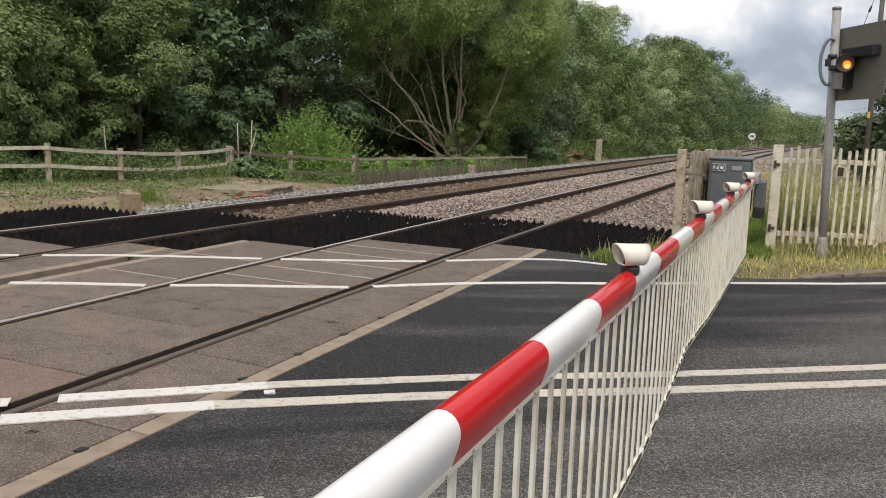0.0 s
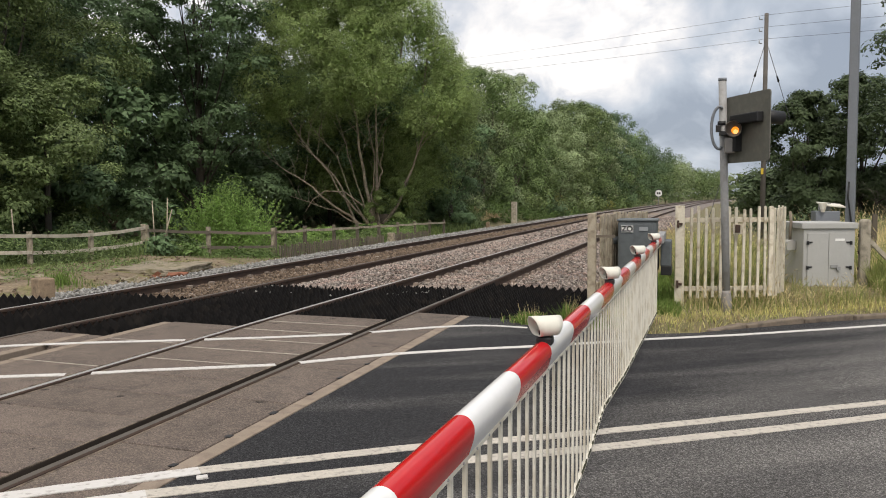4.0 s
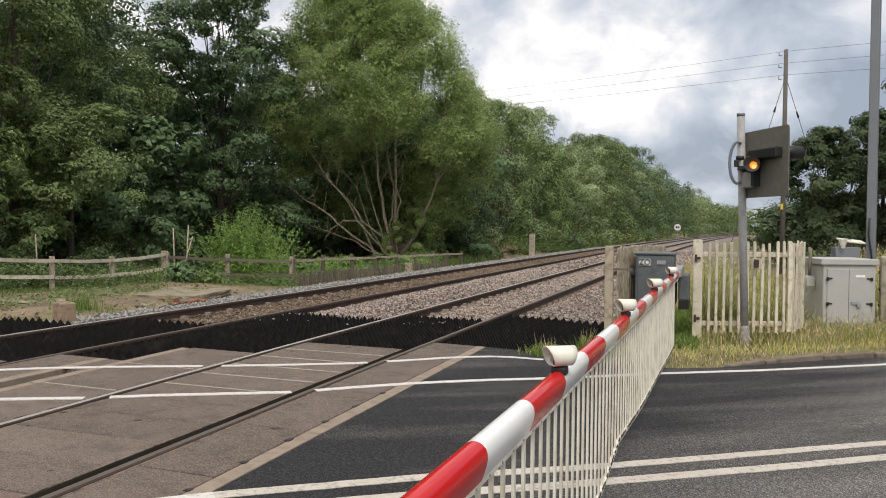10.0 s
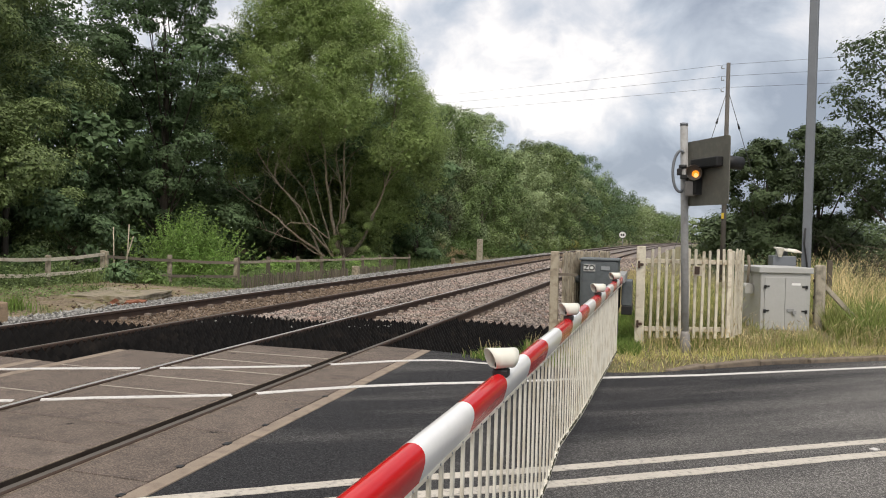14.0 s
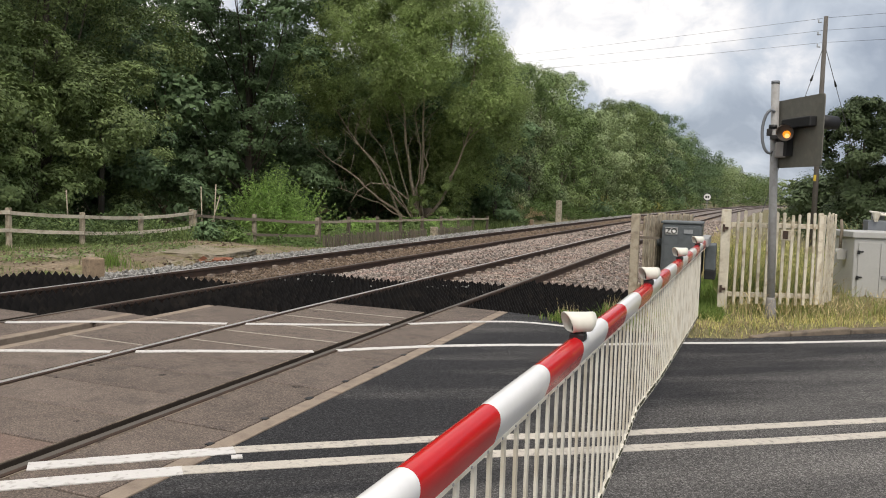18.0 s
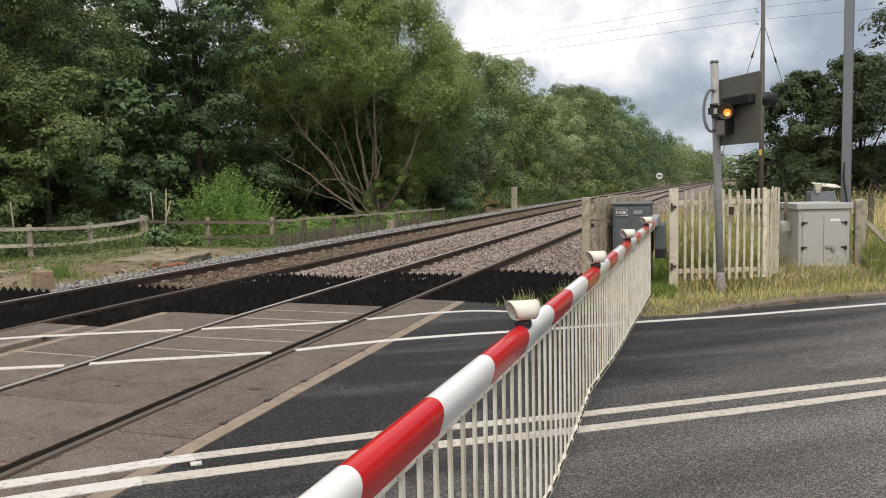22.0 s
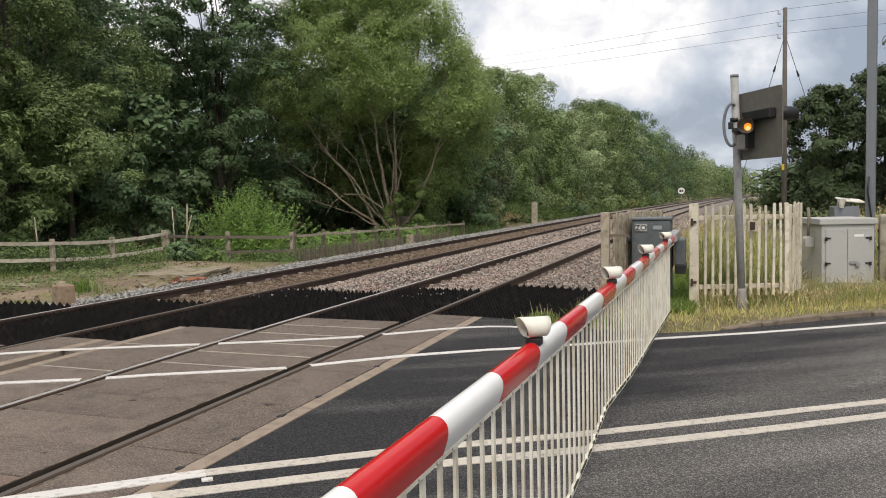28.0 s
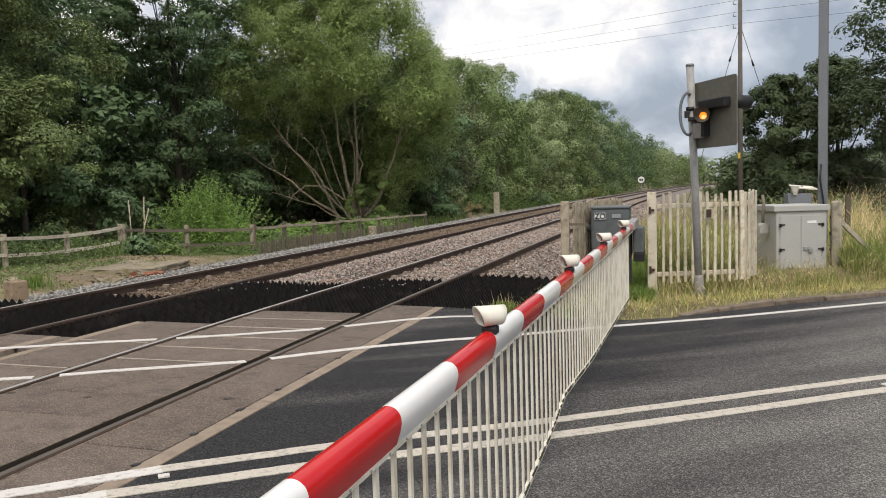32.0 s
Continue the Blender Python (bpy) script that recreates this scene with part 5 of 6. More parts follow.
ow = thing("overhead_wires", 5.84, 30.2, 7.4, 0, "three thin overhead wires", "wires")
for z in (7.60, 7.20, 6.80):
    for ex, ey, ez in ((-34.0, 62.0, z + 3.7), (32.0, 9.4, z - 2.0)):
        a, c = Vector((0, 0, z - 7.4)), Vector((ex - 5.84, ey - 30.2, ez - 7.4))
        pts = [a.lerp(c, i / 14) - Vector((0, 0, 0.3 * 4 * (i / 14) * (1 - i / 14))) for i in range(15)]
        part("wire", tube(bmesh.new(), pts, 0.0050, 5), M["wire"], ow)


# ---- post and rail fence on the far side ----
def rail_fence(posts, label, rails, rail_mat, post_mat, post_h=1.12, post_w=0.10, tops=None):
    x0, y0 = posts[0]
    th = thing("post_and_rail_fence", x0, y0, ground_z(x0, y0), 0, label, "fence")
    inv = th.matrix_world.inverted()
    tz = tops or [ground_z(x, y) + post_h for x, y in posts]
    for (x, y), z in zip(posts, tz):
        b = newbox(-post_w / 2, post_w / 2, -post_w * 0.4, post_w * 0.4, ground_z(x, y) - 0.2 - z, 0.0, bev=0.008)
        o = part("post", b, post_mat, th)
        o.matrix_local = inv @ pose(x, y, z, RNG.normal(0, 1.2), RNG.normal(0, 1.2), RNG.uniform(-10, 10))
    for (xa, ya), (xb, yb), za, zb in zip(posts, posts[1:], tz, tz[1:]):
        d = Vector((xb - xa, yb - ya, 0)).normalized()
        off = Vector((d.y, -d.x, 0)) * 0.06
        for dz in rails:
            b = bmesh.new()
            j0, j1 = RNG.normal(0, 0.012, 2)
            sweep(b, [(-0.018, -0.037), (0.018, -0.037), (0.018, 0.037), (-0.018, 0.037)], [(xa + off.x, ya + off.y, za - dz + j0), ((xa + xb) / 2 + off.x, (ya + yb) / 2 + off.y, (za + zb) / 2 - dz - 0.012), (xb + off.x, yb + off.y, zb - dz + j1)])
            part("rail", b, rail_mat, th).matrix_local = inv
    return th


FL = ((-12.4, 7.6), (-11.8, 9.3), (-11.1, 11.1), (-10.45, 12.75), (-10.0, 14.25), (-9.75, 15.80), (-9.56, 17.42))
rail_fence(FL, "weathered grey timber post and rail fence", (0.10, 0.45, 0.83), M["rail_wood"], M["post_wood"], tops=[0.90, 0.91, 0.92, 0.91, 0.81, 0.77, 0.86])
rail_fence(((-9.50, 17.46), (-8.76, 19.03), (-7.60, 20.40)), "old grey timber post and rail fence with thin rails", (0.14, 0.52), M["post_dark"], M["post_wood"], tops=[0.84, 0.74, 0.66])
FR = [(-7.57, y) for y in (20.45, 22.28, 24.33, 26.27, 28.32, 30.35, 32.4, 34.5, 36.65)]
rf = rail_fence(FR, "old timber post and rail fence with dark pickets", (0.13,), M["post_wood"], M["post_dark"], tops=[0.68, 0.65, 0.62, 0.59, 0.55, 0.52, 0.49, 0.46, 0.43])
inv = rf.matrix_world.inverted()
y = 20.6
while y < 34.2:
    if not 28.6 < y < 29.6:
        b = pale(bmesh.new(), -7.50, y, -0.5, 0.18 - 0.012 * (y - 20) + RNG.normal(0, 0.025), 0.085, math.pi / 2)
        part("picket", b, M["post_dark"], rf).matrix_local = inv
    y += 0.145

for x, y, h, ln in ((-9.35, 17.6, 1.5, -3), (-9.15, 17.75, 1.6, 4), (-9.35, 17.7, 1.3, 22), (-11.1, 15.0, 1.35, -5)):
    st = thing("stake", x, y, ground_z(x, y) - 0.1, 0, "thin pale wooden stake by the fence", "stake", "stakes")
    part("stick", tube(bmesh.new(), [(0, 0, 0), (0.02 * ln, 0, h)], 0.015, 6), M["post_wood"], st)

st = thing("concrete_post", -7.52, 52.5, ground_z(-7.52, 52.5) - 0.1, 0, "short square concrete post by the track", "post")
part("shaft", newbox(-0.17, 0.17, -0.16, 0.16, -0.3, 1.55, bev=0.02), M["concrete"], st)
st = thing("concrete_stub", -6.5, 41.0, bed_z(-6.5 - curve(41)) - 0.05, 0, "small weathered concrete stub on the shoulder", "post")
part("shaft", newbox(-0.09, 0.09, -0.09, 0.09, -0.2, 0.40, bev=0.02), M["pink"], st)
st = thing("timber_stub", -7.38, 29.1, -0.35, 0, "short brown timber stub by the pickets", "post")
part("shaft", newbox(-0.13, 0.13, -0.11, 0.11, -0.2, 0.50, bev=0.02), M["post_wood"], st)
mk = thing("concrete_marker", -5.67, 10.0, 0.03, -22, "squat sandy concrete marker block on the dirt", "marker block")
part("block", newbox(-0.13, 0.13, -0.12, 0.12, -0.2, 0.315, bev=0.022), M["pink"], mk)
for x, y, w, d, h, m_, rz, lab in ((-6.85, 14.2, 1.5, 1.9, 0.05, "rubble", 6, "old concrete slab lying in the weeds"), (-6.0, 13.5, 0.62, 0.30, 0.07, "rustplate", 20, "rusty steel plate on the gravel"), (-7.9, 11.6, 1.4, 0.5, 0.05, "rubble", 15, "broken concrete slab on the dirt"), (-6.1, 12.5, 0.7, 0.25, 0.04, "rubble", -30, "broken concrete piece on the dirt"), (-9.2, 9.6, 2.2, 0.25, 0.06, "rubble", 25, "old concrete edging in the dirt")):
    sl_ = thing("rubble_slab", x, y, ground_z(x, y) + 0.03, rz, lab, "slab", "rubble")
    b = newbox(-w / 2, w / 2, -d / 2, d / 2, -0.08, h)
    bmesh.ops.subdivide_edges(b, edges=b.edges[:], cuts=4, use_grid_fill=True)
    for v in b.verts:
        v.co += Vector(RNG.normal(0, 0.018, 3))
    part("slab", b, M[m_], sl_)
stones("dirt_stones", 900, -9.5, -5.6, 8.0, 18.0, M["stone_brown"], "loose stones and rubble on the dirt", 0.026, zf=lambda s, x, y: ground_z(x, y) + 0.04)

ds = thing("speed_sign", -1.36, 142.0, -0.2, 0, "white disc speed sign on a post by the track", "sign")
part("post", tube(bmesh.new(), [(0, 0, 0), (0, 0, 1.9)], 0.06, 8), M["galv"], ds)
part("disc", tube(bmesh.new(), [(0, -0.06, 2.1), (0, -0.10, 2.1)], 0.56, 24), M["sign_white"], ds)
part("rim", tube(bmesh.new(), [(0, -0.03, 2.1), (0, -0.055, 2.1)], 0.66, 24), M["ink"], ds)
part("figures", box(newbox(-0.30, -0.05, -0.115, -0.102, 1.92, 2.28), 0.05, 0.30, -0.115, -0.102, 1.92, 2.28), M["ink"], ds)

# ---- trees ----
def side(y, s):
    return s + curve(y)


# left wood behind the fence
# added trees at y 42.5, 42.6: leaf colour darkened as shade behind the willow
WOOD = ((-17.5, 15.0, 12.0, 4.2, LEAF_MID, 48), (-17.6, 20.6, 12.4, 4.3, LEAF_MID, 52), (-23.0, 26.8, 13.8, 4.6, LEAF_DARK, 56), (-18.8, 33.6, 13.4, 4.2, LEAF_DARK, 60), (-23.0, 18.0, 13.5, 4.6, LEAF_DARK, 40), (-15.0, 11.0, 10.5, 3.8, LEAF_MID, 38), (-21.0, 9.0, 12, 4.4, LEAF_DARK, 30), (-15.4, 20.6, 4.4, 2.2, LEAF_MID, 20), (-14.4, 17.0, 4.8, 2.6, LEAF_MID, 20), (-20.5, 24.0, 9.0, 3.0, LEAF_DARK, 30), (-27.0, 33.0, 12.4, 4.2, LEAF_DARK, 40), (-21.5, 40.0, 10.6, 3.8, LEAF_DARK, 40), (-12.6, 42.6, 6.6, 4.2, LEAF_DARK, 30), (-8.9, 42.5, 4.8, 2.6, LEAF_DARK, 22), (-15.6, 41.5, 5.6, 3.0, LEAF_DARK, 24), (-13.6, 13.6, 2.4, 2.0, LEAF_MID, 20), (-14.8, 16.0, 2.8, 2.2, LEAF_MID, 22), (-15.6, 10.8, 2.6, 2.2, LEAF_MID, 20), (-16.4, 22.5, 2.6, 2.4, LEAF_DARK, 22))
for i, (x, y, h, r, lf, nb) in enumerate(WOOD):
    near = i in (0, 1, 5, 7, 8, 15, 16, 17)
    syc = i in (2, 3, 10)
    tree(x, y, -0.5, h + 1.6, r * 1.12, lf, "tall dark green sycamore in full leaf" if lf is LEAF_DARK else "broad green tree in full leaf behind the fence", n=(115000 if i < 2 else 50000 if i == 5 else 30000) if near else 92000 if i in (2, 3) else 24000, size=0.050 if near else 0.075, clear=0.13 if syc else 0.02, boughs=int(nb * 0.8) if syc else nb // 2, sub=10, slim=0.62, swell=(0.24, 0.37) if syc else (0.28, 0.44), reach=(0.12, 0.92), tall=0.7, flat=0.6 if syc else 0.75, droop=0.5 if near else 0.2, dense=24 if syc else 80, bark=M["bark_dark"], lw=0.2)
for x, y, h, r in ((-26, 40, 10.4, 4.5), (-31, 30, 14, 5.5), (-30, 20, 14, 5), (-25, 49, 12.0, 4.5), (-19, 47, 10.5, 4.6), (-33, 44, 12.2, 6), (-28, 10, 13, 6), (-38, 36, 15, 6), (-35, 26, 15, 6), (-36, 55, 8, 7), (-17, 56, 10.5, 4.5), (-22, 38, 3.5, 3.0), (-20, 42, 4.5, 3.5), (-27, 36, 13, 4.6), (-21, 30.5, 8.5, 3.4), (-22.5, 52, 11.0, 4.4)):
    tree(x, y, -0.5, h, r, LEAF_DARK, "dark green tree deep in the wood", n=6000, size=0.17, clear=0.03, boughs=14, slim=0.62)

# the willow with its fan of bare stems
wl = thing("willow_tree", -11.6, 37.0, -0.4, 0, "large spreading willow with a fan of pale bare stems", "tree")
bm = bmesh.new()
tube(bm, [(0.7, 0, -0.3), (0.75, 0, 0.5), (0.7, 0.05, 1.05)], [0.62, 0.52, 0.40], 12)
part("stump", bm, M["bark"], wl, "gnarled dark stump")
# each stem: where its tip is, how far it bows up, how thick it is
STEMS = ((-0.95, 7.2, 0.25, 0.080), (0.60, 8.2, 0.10, 0.070), (-4.6, 5.9, 0.45, 0.052), (-5.0, 3.6, 0.10, 0.052), (-3.9, 1.5, 0.15, 0.030), (0.75, 4.4, 0.10, 0.052), (3.2, 5.2, -0.55, 0.078), (-3.2, 4.3, 0.25, 0.045), (-1.9, 6.2, 0.35, 0.036), (0.3, 5.6, 0.15, 0.036), (-2.6, 5.2, 0.30, 0.030))
for i, (x, z, bow, r0) in enumerate(STEMS):
    bm = bmesh.new()
    y = -1.3 - 0.25 * (i % 4)
    a = Vector((0.55 + 0.16 * x, -0.35, 0.55))
    tip = Vector((x + 0.55, y, z + 0.4))
    kx, kz = RNG.uniform(-1, 1), RNG.uniform(0, 6.28)
    p = [a.lerp(tip, k / 12) + Vector((0.14 * kx * math.sin(k * 0.8 + kz), 0, bow * math.sin(math.pi * k / 12) + 0.06 * math.sin(k * 1.1 + kz))) + Vector(RNG.normal(0, 0.03, 3)) for k in range(13)]
    tube(bm, p, [r0 * (1 - 0.066 * k) * 1.3 for k in range(13)], 6, caps=False)
    for k in (5, 7, 8, 9, 10, 11):
        limb(bm, p[k], p[k] + Vector((RNG.normal(0.12 * x, 0.7), RNG.normal(0, 0.5), RNG.uniform(0.5, 1.6))), r0 * 0.34, 0.008, 0.2, 5, 4)
    part("stem", bm, M["bark_pale"], wl)
bm = bmesh.new()                       # one stem arches over and hangs
tube(bm, [(0.2, -1.0, 1.5), (-0.6, -1.3, 2.15), (-1.5, -1.5, 2.2), (-2.1, -1.6, 1.8), (-2.5, -1.6, 1.2)], [0.04, 0.035, 0.03, 0.02, 0.01], 6, caps=False)
part("stem", bm, M["bark_pale"], wl)
DOME = ((1.0, 3.0), (2.6, 4.6), (4.5, 5.7), (6.6, 6.1), (8.6, 5.4), (10.8, 4.3), (12.6, 3.1), (13.8, 1.6), (14.4, 0.4))


def willow_boughs(n):
    """Boughs over the dome, left out at the foot where the stems stand bare."""
    out, tries = [], 0
    while len(out) < n:
        z = 1.6 + 12.2 * (len(out) + RNG.random()) / n
        ang, tries = tries * 2.399 + RNG.uniform(-0.3, 0.3), tries + 1
        r = along(DOME, z) * (1.0 if ang % 6.283 > 1.57 and ang % 6.283 < 4.71 or z < 6 else 1.0 + 0.07 * min(1.0, max(-1.0, 9.3 - z))) * (RNG.uniform(0.66, 0.86) if RNG.random() < 0.62 else RNG.uniform(0.0, 0.6))
        p = Vector((math.cos(ang) * r - 0.45 + 0.09 * (7 - z), math.sin(ang) * r, z))
        if p.y < 2.2 and z < 6.4 - 0.55 * max(0.0, -p.x - 1.5) and -5.2 < p.x < 3.4:
            continue
        if p.x >= 3.4 and z < 4.6:
            continue
        br = RNG.uniform(0.75, 1.2)
        out.append((p.x, p.y, p.z, br, br * RNG.uniform(1.0, 1.5)))
    return out


wb = willow_boughs(185)
for x, z in ((-4.3, 13.0), (1.6, 12.7), (3.0, 11.0)):
    bm = bmesh.new()
    for k in range(3):
        limb(bm, (x * 0.8, 1.5, z - 4.0), (x + RNG.normal(0, 0.25), 1.5, z + RNG.uniform(-0.6, 0.3)), 0.04, 0.01, 0.05, 5, 5)
    for k in range(9):
        u = RNG.uniform(0.5, 1.0)
        q = Vector((x * (0.8 + 0.2 * u), 1.5, z - 4 + 4 * u))
        limb(bm, q, q + Vector((RNG.normal(0, 0.2), 0, RNG.uniform(0.2, 0.45))), 0.02, 0.006, 0.1, 4, 3)
    part("dead_branch", bm, M["bark_pale"], wl, "bare grey branch tips")
soup("crown", np.concatenate([leaves(leafy(wb, 390000, 9, (0.30, 0.52), 1.15, 0.22, 0.8), 0.074, 0.25, -0.5, up=0.3, tri=True, loose=0.6), heart(wb, 210, 0.088)]), 3, LEAF_WILLOW, wl)
veil = [(RNG.uniform(-3.4, 3.0), RNG.uniform(-3.6, -1.6), RNG.uniform(4.6, 8.0), RNG.uniform(0.45, 0.8), RNG.uniform(0.5, 0.9)) for _ in range(16)]
soup("thin_crown", leaves(leafy(veil, 11000, 8, (0.3, 0.6), 1.1, 0.3, 0.8), 0.062, 0.24, -0.5, up=0.3, tri=True, loose=0.7), 3, LEAF_WILLOW, wl)
foot = [(2.2, -0.9, 1.2, 0.55, 1.2), (2.0, -1.1, 2.2, 0.45, 0.7), (0.9, -1.3, 1.1, 0.5, 0.6), (1.1, -1.2, 1.7, 0.4, 0.5)]
soup("foot_shoot", leaves(leafy(foot, 14000, 9), 0.055, 0.26, -0.4, tri=True), 3, LEAF_WILLOW, wl)

# the row along the railway
ROW = [(45, -12.6, 9.5, 3.4), (49, -11.5, 9.0, 3.2), (53, -13.0, 10.8, 3.8), (58, -12.2, 11.4, 3.8), (63, -13.4, 12.1, 4.0), (69, -12.6, 12.4, 4.0), (76, -13.0, 9.6, 4.2), (84, -12.4, 11.0, 4.6), (93, -12.8, 12.6, 4.8), (103, -12.6, 13.7, 5.0), (114, -13.2, 14.0, 5.4), (126, -12.6, 14.8, 5.4), (140, -13, 13.8, 6.0), (156, -12.6, 13.4, 6.4), (174, -13, 12.6, 7), (196, -13, 11.4, 8), (222, -13, 11, 9), (252, -13, 11, 10), (290, -13, 11, 12), (335, -12, 11, 13)]
for i, (y, s, h, r) in enumerate(ROW):
    far = 1 + (y - 45) / 60
    # trees 0 and 2 get darker leaves so that they look less lit
    tree(side(y, s), y, -0.5, h, r * 0.95, LEAF_DARK if i in (0, 2, 11, 13, 14) else (LEAF_ROW, LEAF_PALE, LEAF_MID, LEAF_ROW, LEAF_PALE, LEAF_ROW)[i % 6], "silvery green willow in the row beside the railway" if i % 6 in (1, 4) else "green tree in the long row beside the railway", n=30000 if y < 130 else 14000, size=0.074 * far ** 0.75, clear=0.11, boughs=18, sub=8, slim=0.42, droop=-0.3, swell=(0.32, 0.50), tall=1.1, flat=1.0, ragged=0.15, dense=80)
    if y < 200:
        # leaf colour darkened to put shade into the gaps of the row
        tree(side(y, s) - r * 1.3, y + r * 0.6, -0.5, h * 0.95, r, LEAF_DARK, "tree added behind the railside row, leaves darkened as shade", n=5000, size=0.15 * far ** 0.7, clear=0.02, boughs=12, slim=0.6)

# undergrowth along the left
for i, y in enumerate(np.arange(60, 150, 5.5)):
    lf = (LEAF_ROW, LEAF_MID, LEAF_DARK, LEAF_YELLOW, LEAF_ROW, LEAF_MID)[i % 6]
    f_ = 1 + (y - 44) / 60
    bush(side(y, -10.3 + RNG.normal(0, 0.3)), y, ground_z(side(y, -10.3), y) - 0.2, 4.0, 3.2, RNG.uniform(2.2, 3.4), lf, "yellowing bush at the foot of the trees" if lf is LEAF_YELLOW else "green bush at the foot of the trees", per=26 / f_, size=0.12 * f_ ** 0.6, nblob=8)
bush(-10.45, 22.7, -0.45, 3.0, 2.4, 2.75, LEAF_BRIGHT, "bright green leafy shrub behind the fence", per=60, size=0.074, nblob=9, slim=0.30, spiky=1.0)
for x, y, w, h, lf, sz in ((-9.6, 24.5, 2.4, 1.1, LEAF_IVY, 0.12), (-9.3, 27.0, 2.6, 1.2, LEAF_BRIGHT, 0.14), (-9.1, 30.0, 2.6, 1.15, LEAF_IVY, 0.13), (-9.4, 33.0, 2.8, 1.1, LEAF_BRIGHT, 0.14), (-9.6, 36.0, 3.0, 1.1, LEAF_IVY, 0.13), (-9.1, 39.0, 2.6, 1.0, LEAF_IVY, 0.12), (-10.2, 18.9, 2.0, 0.9, LEAF_IVY, 0.09), (-10.9, 20.5, 2.4, 1.1, LEAF_SHADE, 0.10), (-11.2, 16.8, 2.2, 0.95, LEAF_SHADE, 0.09), (-11.5, 14.8, 2.4, 1.0, LEAF_SHADE, 0.09), (-12.1, 12.6, 2.6, 1.1, LEAF_SHADE, 0.09), (-12.8, 10.4, 2.8, 1.1, LEAF_SHADE, 0.09), (-13.4, 8.0, 2.8, 1.1, LEAF_SHADE, 0.09), (-8.7, 17.9, 1.3, 0.62, LEAF_IVY, 0.07), (-8.0, 18.9, 1.4, 0.5, LEAF_IVY, 0.07), (-7.5, 19.5, 1.2, 0.4, LEAF_IVY, 0.07), (-9.0, 17.2, 0.9, 0.85, LEAF_DARK, 0.10)):
    bush(x, y, ground_z(x, y) - 0.05, w, w * 0.8, h, lf, "low leafy undergrowth by the fence" if lf is not LEAF_BRIGHT else "light green bramble behind the pickets", per=130, size=sz * 0.8, nblob=10, name="undergrowth")
# ivy bank
bush(-9.2, 44.4, ground_z(-9.2, 44.4) - 0.35, 3.2, 6.4, 2.1, LEAF_WEED, "bank overgrown with ivy beside the track", per=75, size=0.085, nblob=16, name="ivy_bank", cat="bank")
bush(-8.9, 49.8, ground_z(-8.9, 49.8) - 0.3, 2.6, 4.8, 1.55, LEAF_IVY, "bank overgrown with ivy beside the track", per=45, size=0.10, nblob=9, name="ivy_bank", cat="bank")

# trees on the right
for x, y, h, r, sd_ in ((7.7, 34, 5.8, 1.8, 0), (10.1, 37, 6.8, 2.2, 0), (13.0, 31, 9.8, 3.9, 1), (17.8, 31, 9.0, 3.8, 1), (23, 37, 9.0, 4.2, 0), (28, 33, 9, 4.2, 0), (8.0, 50, 3.2, 2.6, 0), (11, 70, 3.6, 3.6, 0), (15, 60, 3.0, 3.4, 0), (13, 90, 4.8, 5, 0), (19, 74, 4.2, 5, 0), (17, 120, 6, 7, 0), (24, 60, 4.4, 5, 0)):
    near = x < 13 and y < 40
    tree(x, y, -0.4, h, r, LEAF_RIGHT, "large dark hawthorn with heavy open limbs" if sd_ else "dark green hedgerow tree", n=56000 if near else 30000 if sd_ else 6000, size=0.060 if near else 0.075 if sd_ else 0.16, clear=0.02 if not sd_ else 0.30, boughs=26 if not sd_ else 40, sub=12, slim=0.6, bark=M["bark_dark"], swell=(0.28, 0.44) if not sd_ else (0.22, 0.36), tall=0.85, flat=0.8, dense=70 if not sd_ else 24, lw=0.32 if not sd_ else 0.6, reach=(0.2, 0.98) if not sd_ else (0.3, 0.95), ragged=0.24)
for x, y, w, h in ((7.2, 31, 3.0, 1.5), (8.6, 28, 2.6, 1.3), (10.2, 30, 3.0, 1.6), (12.5, 28, 3.0, 1.35), (14.6, 27, 3.2, 1.4), (17, 26, 3.4, 1.5), (7.2, 38, 3, 1.5), (20, 27, 3.6, 1.9)):
    bush(x, y, ground_z(x, y) - 0.1, w, w, h, LEAF_RIGHT if h > 1.4 else LEAF_IVY, "dark tangled hedge at the edge of the verge", per=34, size=0.10, nblob=9, name="hedge", cat="hedge")

# bare twigs among the hedge
for x, y in ((9.0, 25.5), (10.4, 25.0), (11.8, 24.6), (13.6, 25.4)):
    br = thing("bramble", x, y, ground_z(x, y), 0, "tangle of bare brown bramble stems before the hedge", "bramble")
    bm = bmesh.new()
    for k in range(46):
        a = Vector((RNG.normal(0, 0.4), RNG.normal(0, 0.3), -0.05))
        limb(bm, a, a + Vector((RNG.normal(0, 0.75), RNG.normal(0, 0.4), RNG.uniform(0.7, 1.75))), 0.010, 0.004, 0.35, 4, 5)
    part("stems", bm, M["bark_dark"] if x in (9.0, 11.8) else M["bark"], br)

# far woodland that closes the view
pts = []
for k in range(700):
    a = RNG.uniform(-2.6, 2.6)
    d = RNG.uniform(430, 560)
    pts.append((math.sin(a) * d, math.cos(a) * d, RNG.uniform(0, 9), RNG.uniform(5, 10), RNG.uniform(5, 10), RNG.uniform(3, 6)))
far_pts = clump_points(pts, 0.045, 0.1)
tagged(soup("far_wood", leaves(far_pts, 1.9, 0.7), 4, LEAF_MID), "distant belt of trees at the horizon", "woodland", kind="stuff")

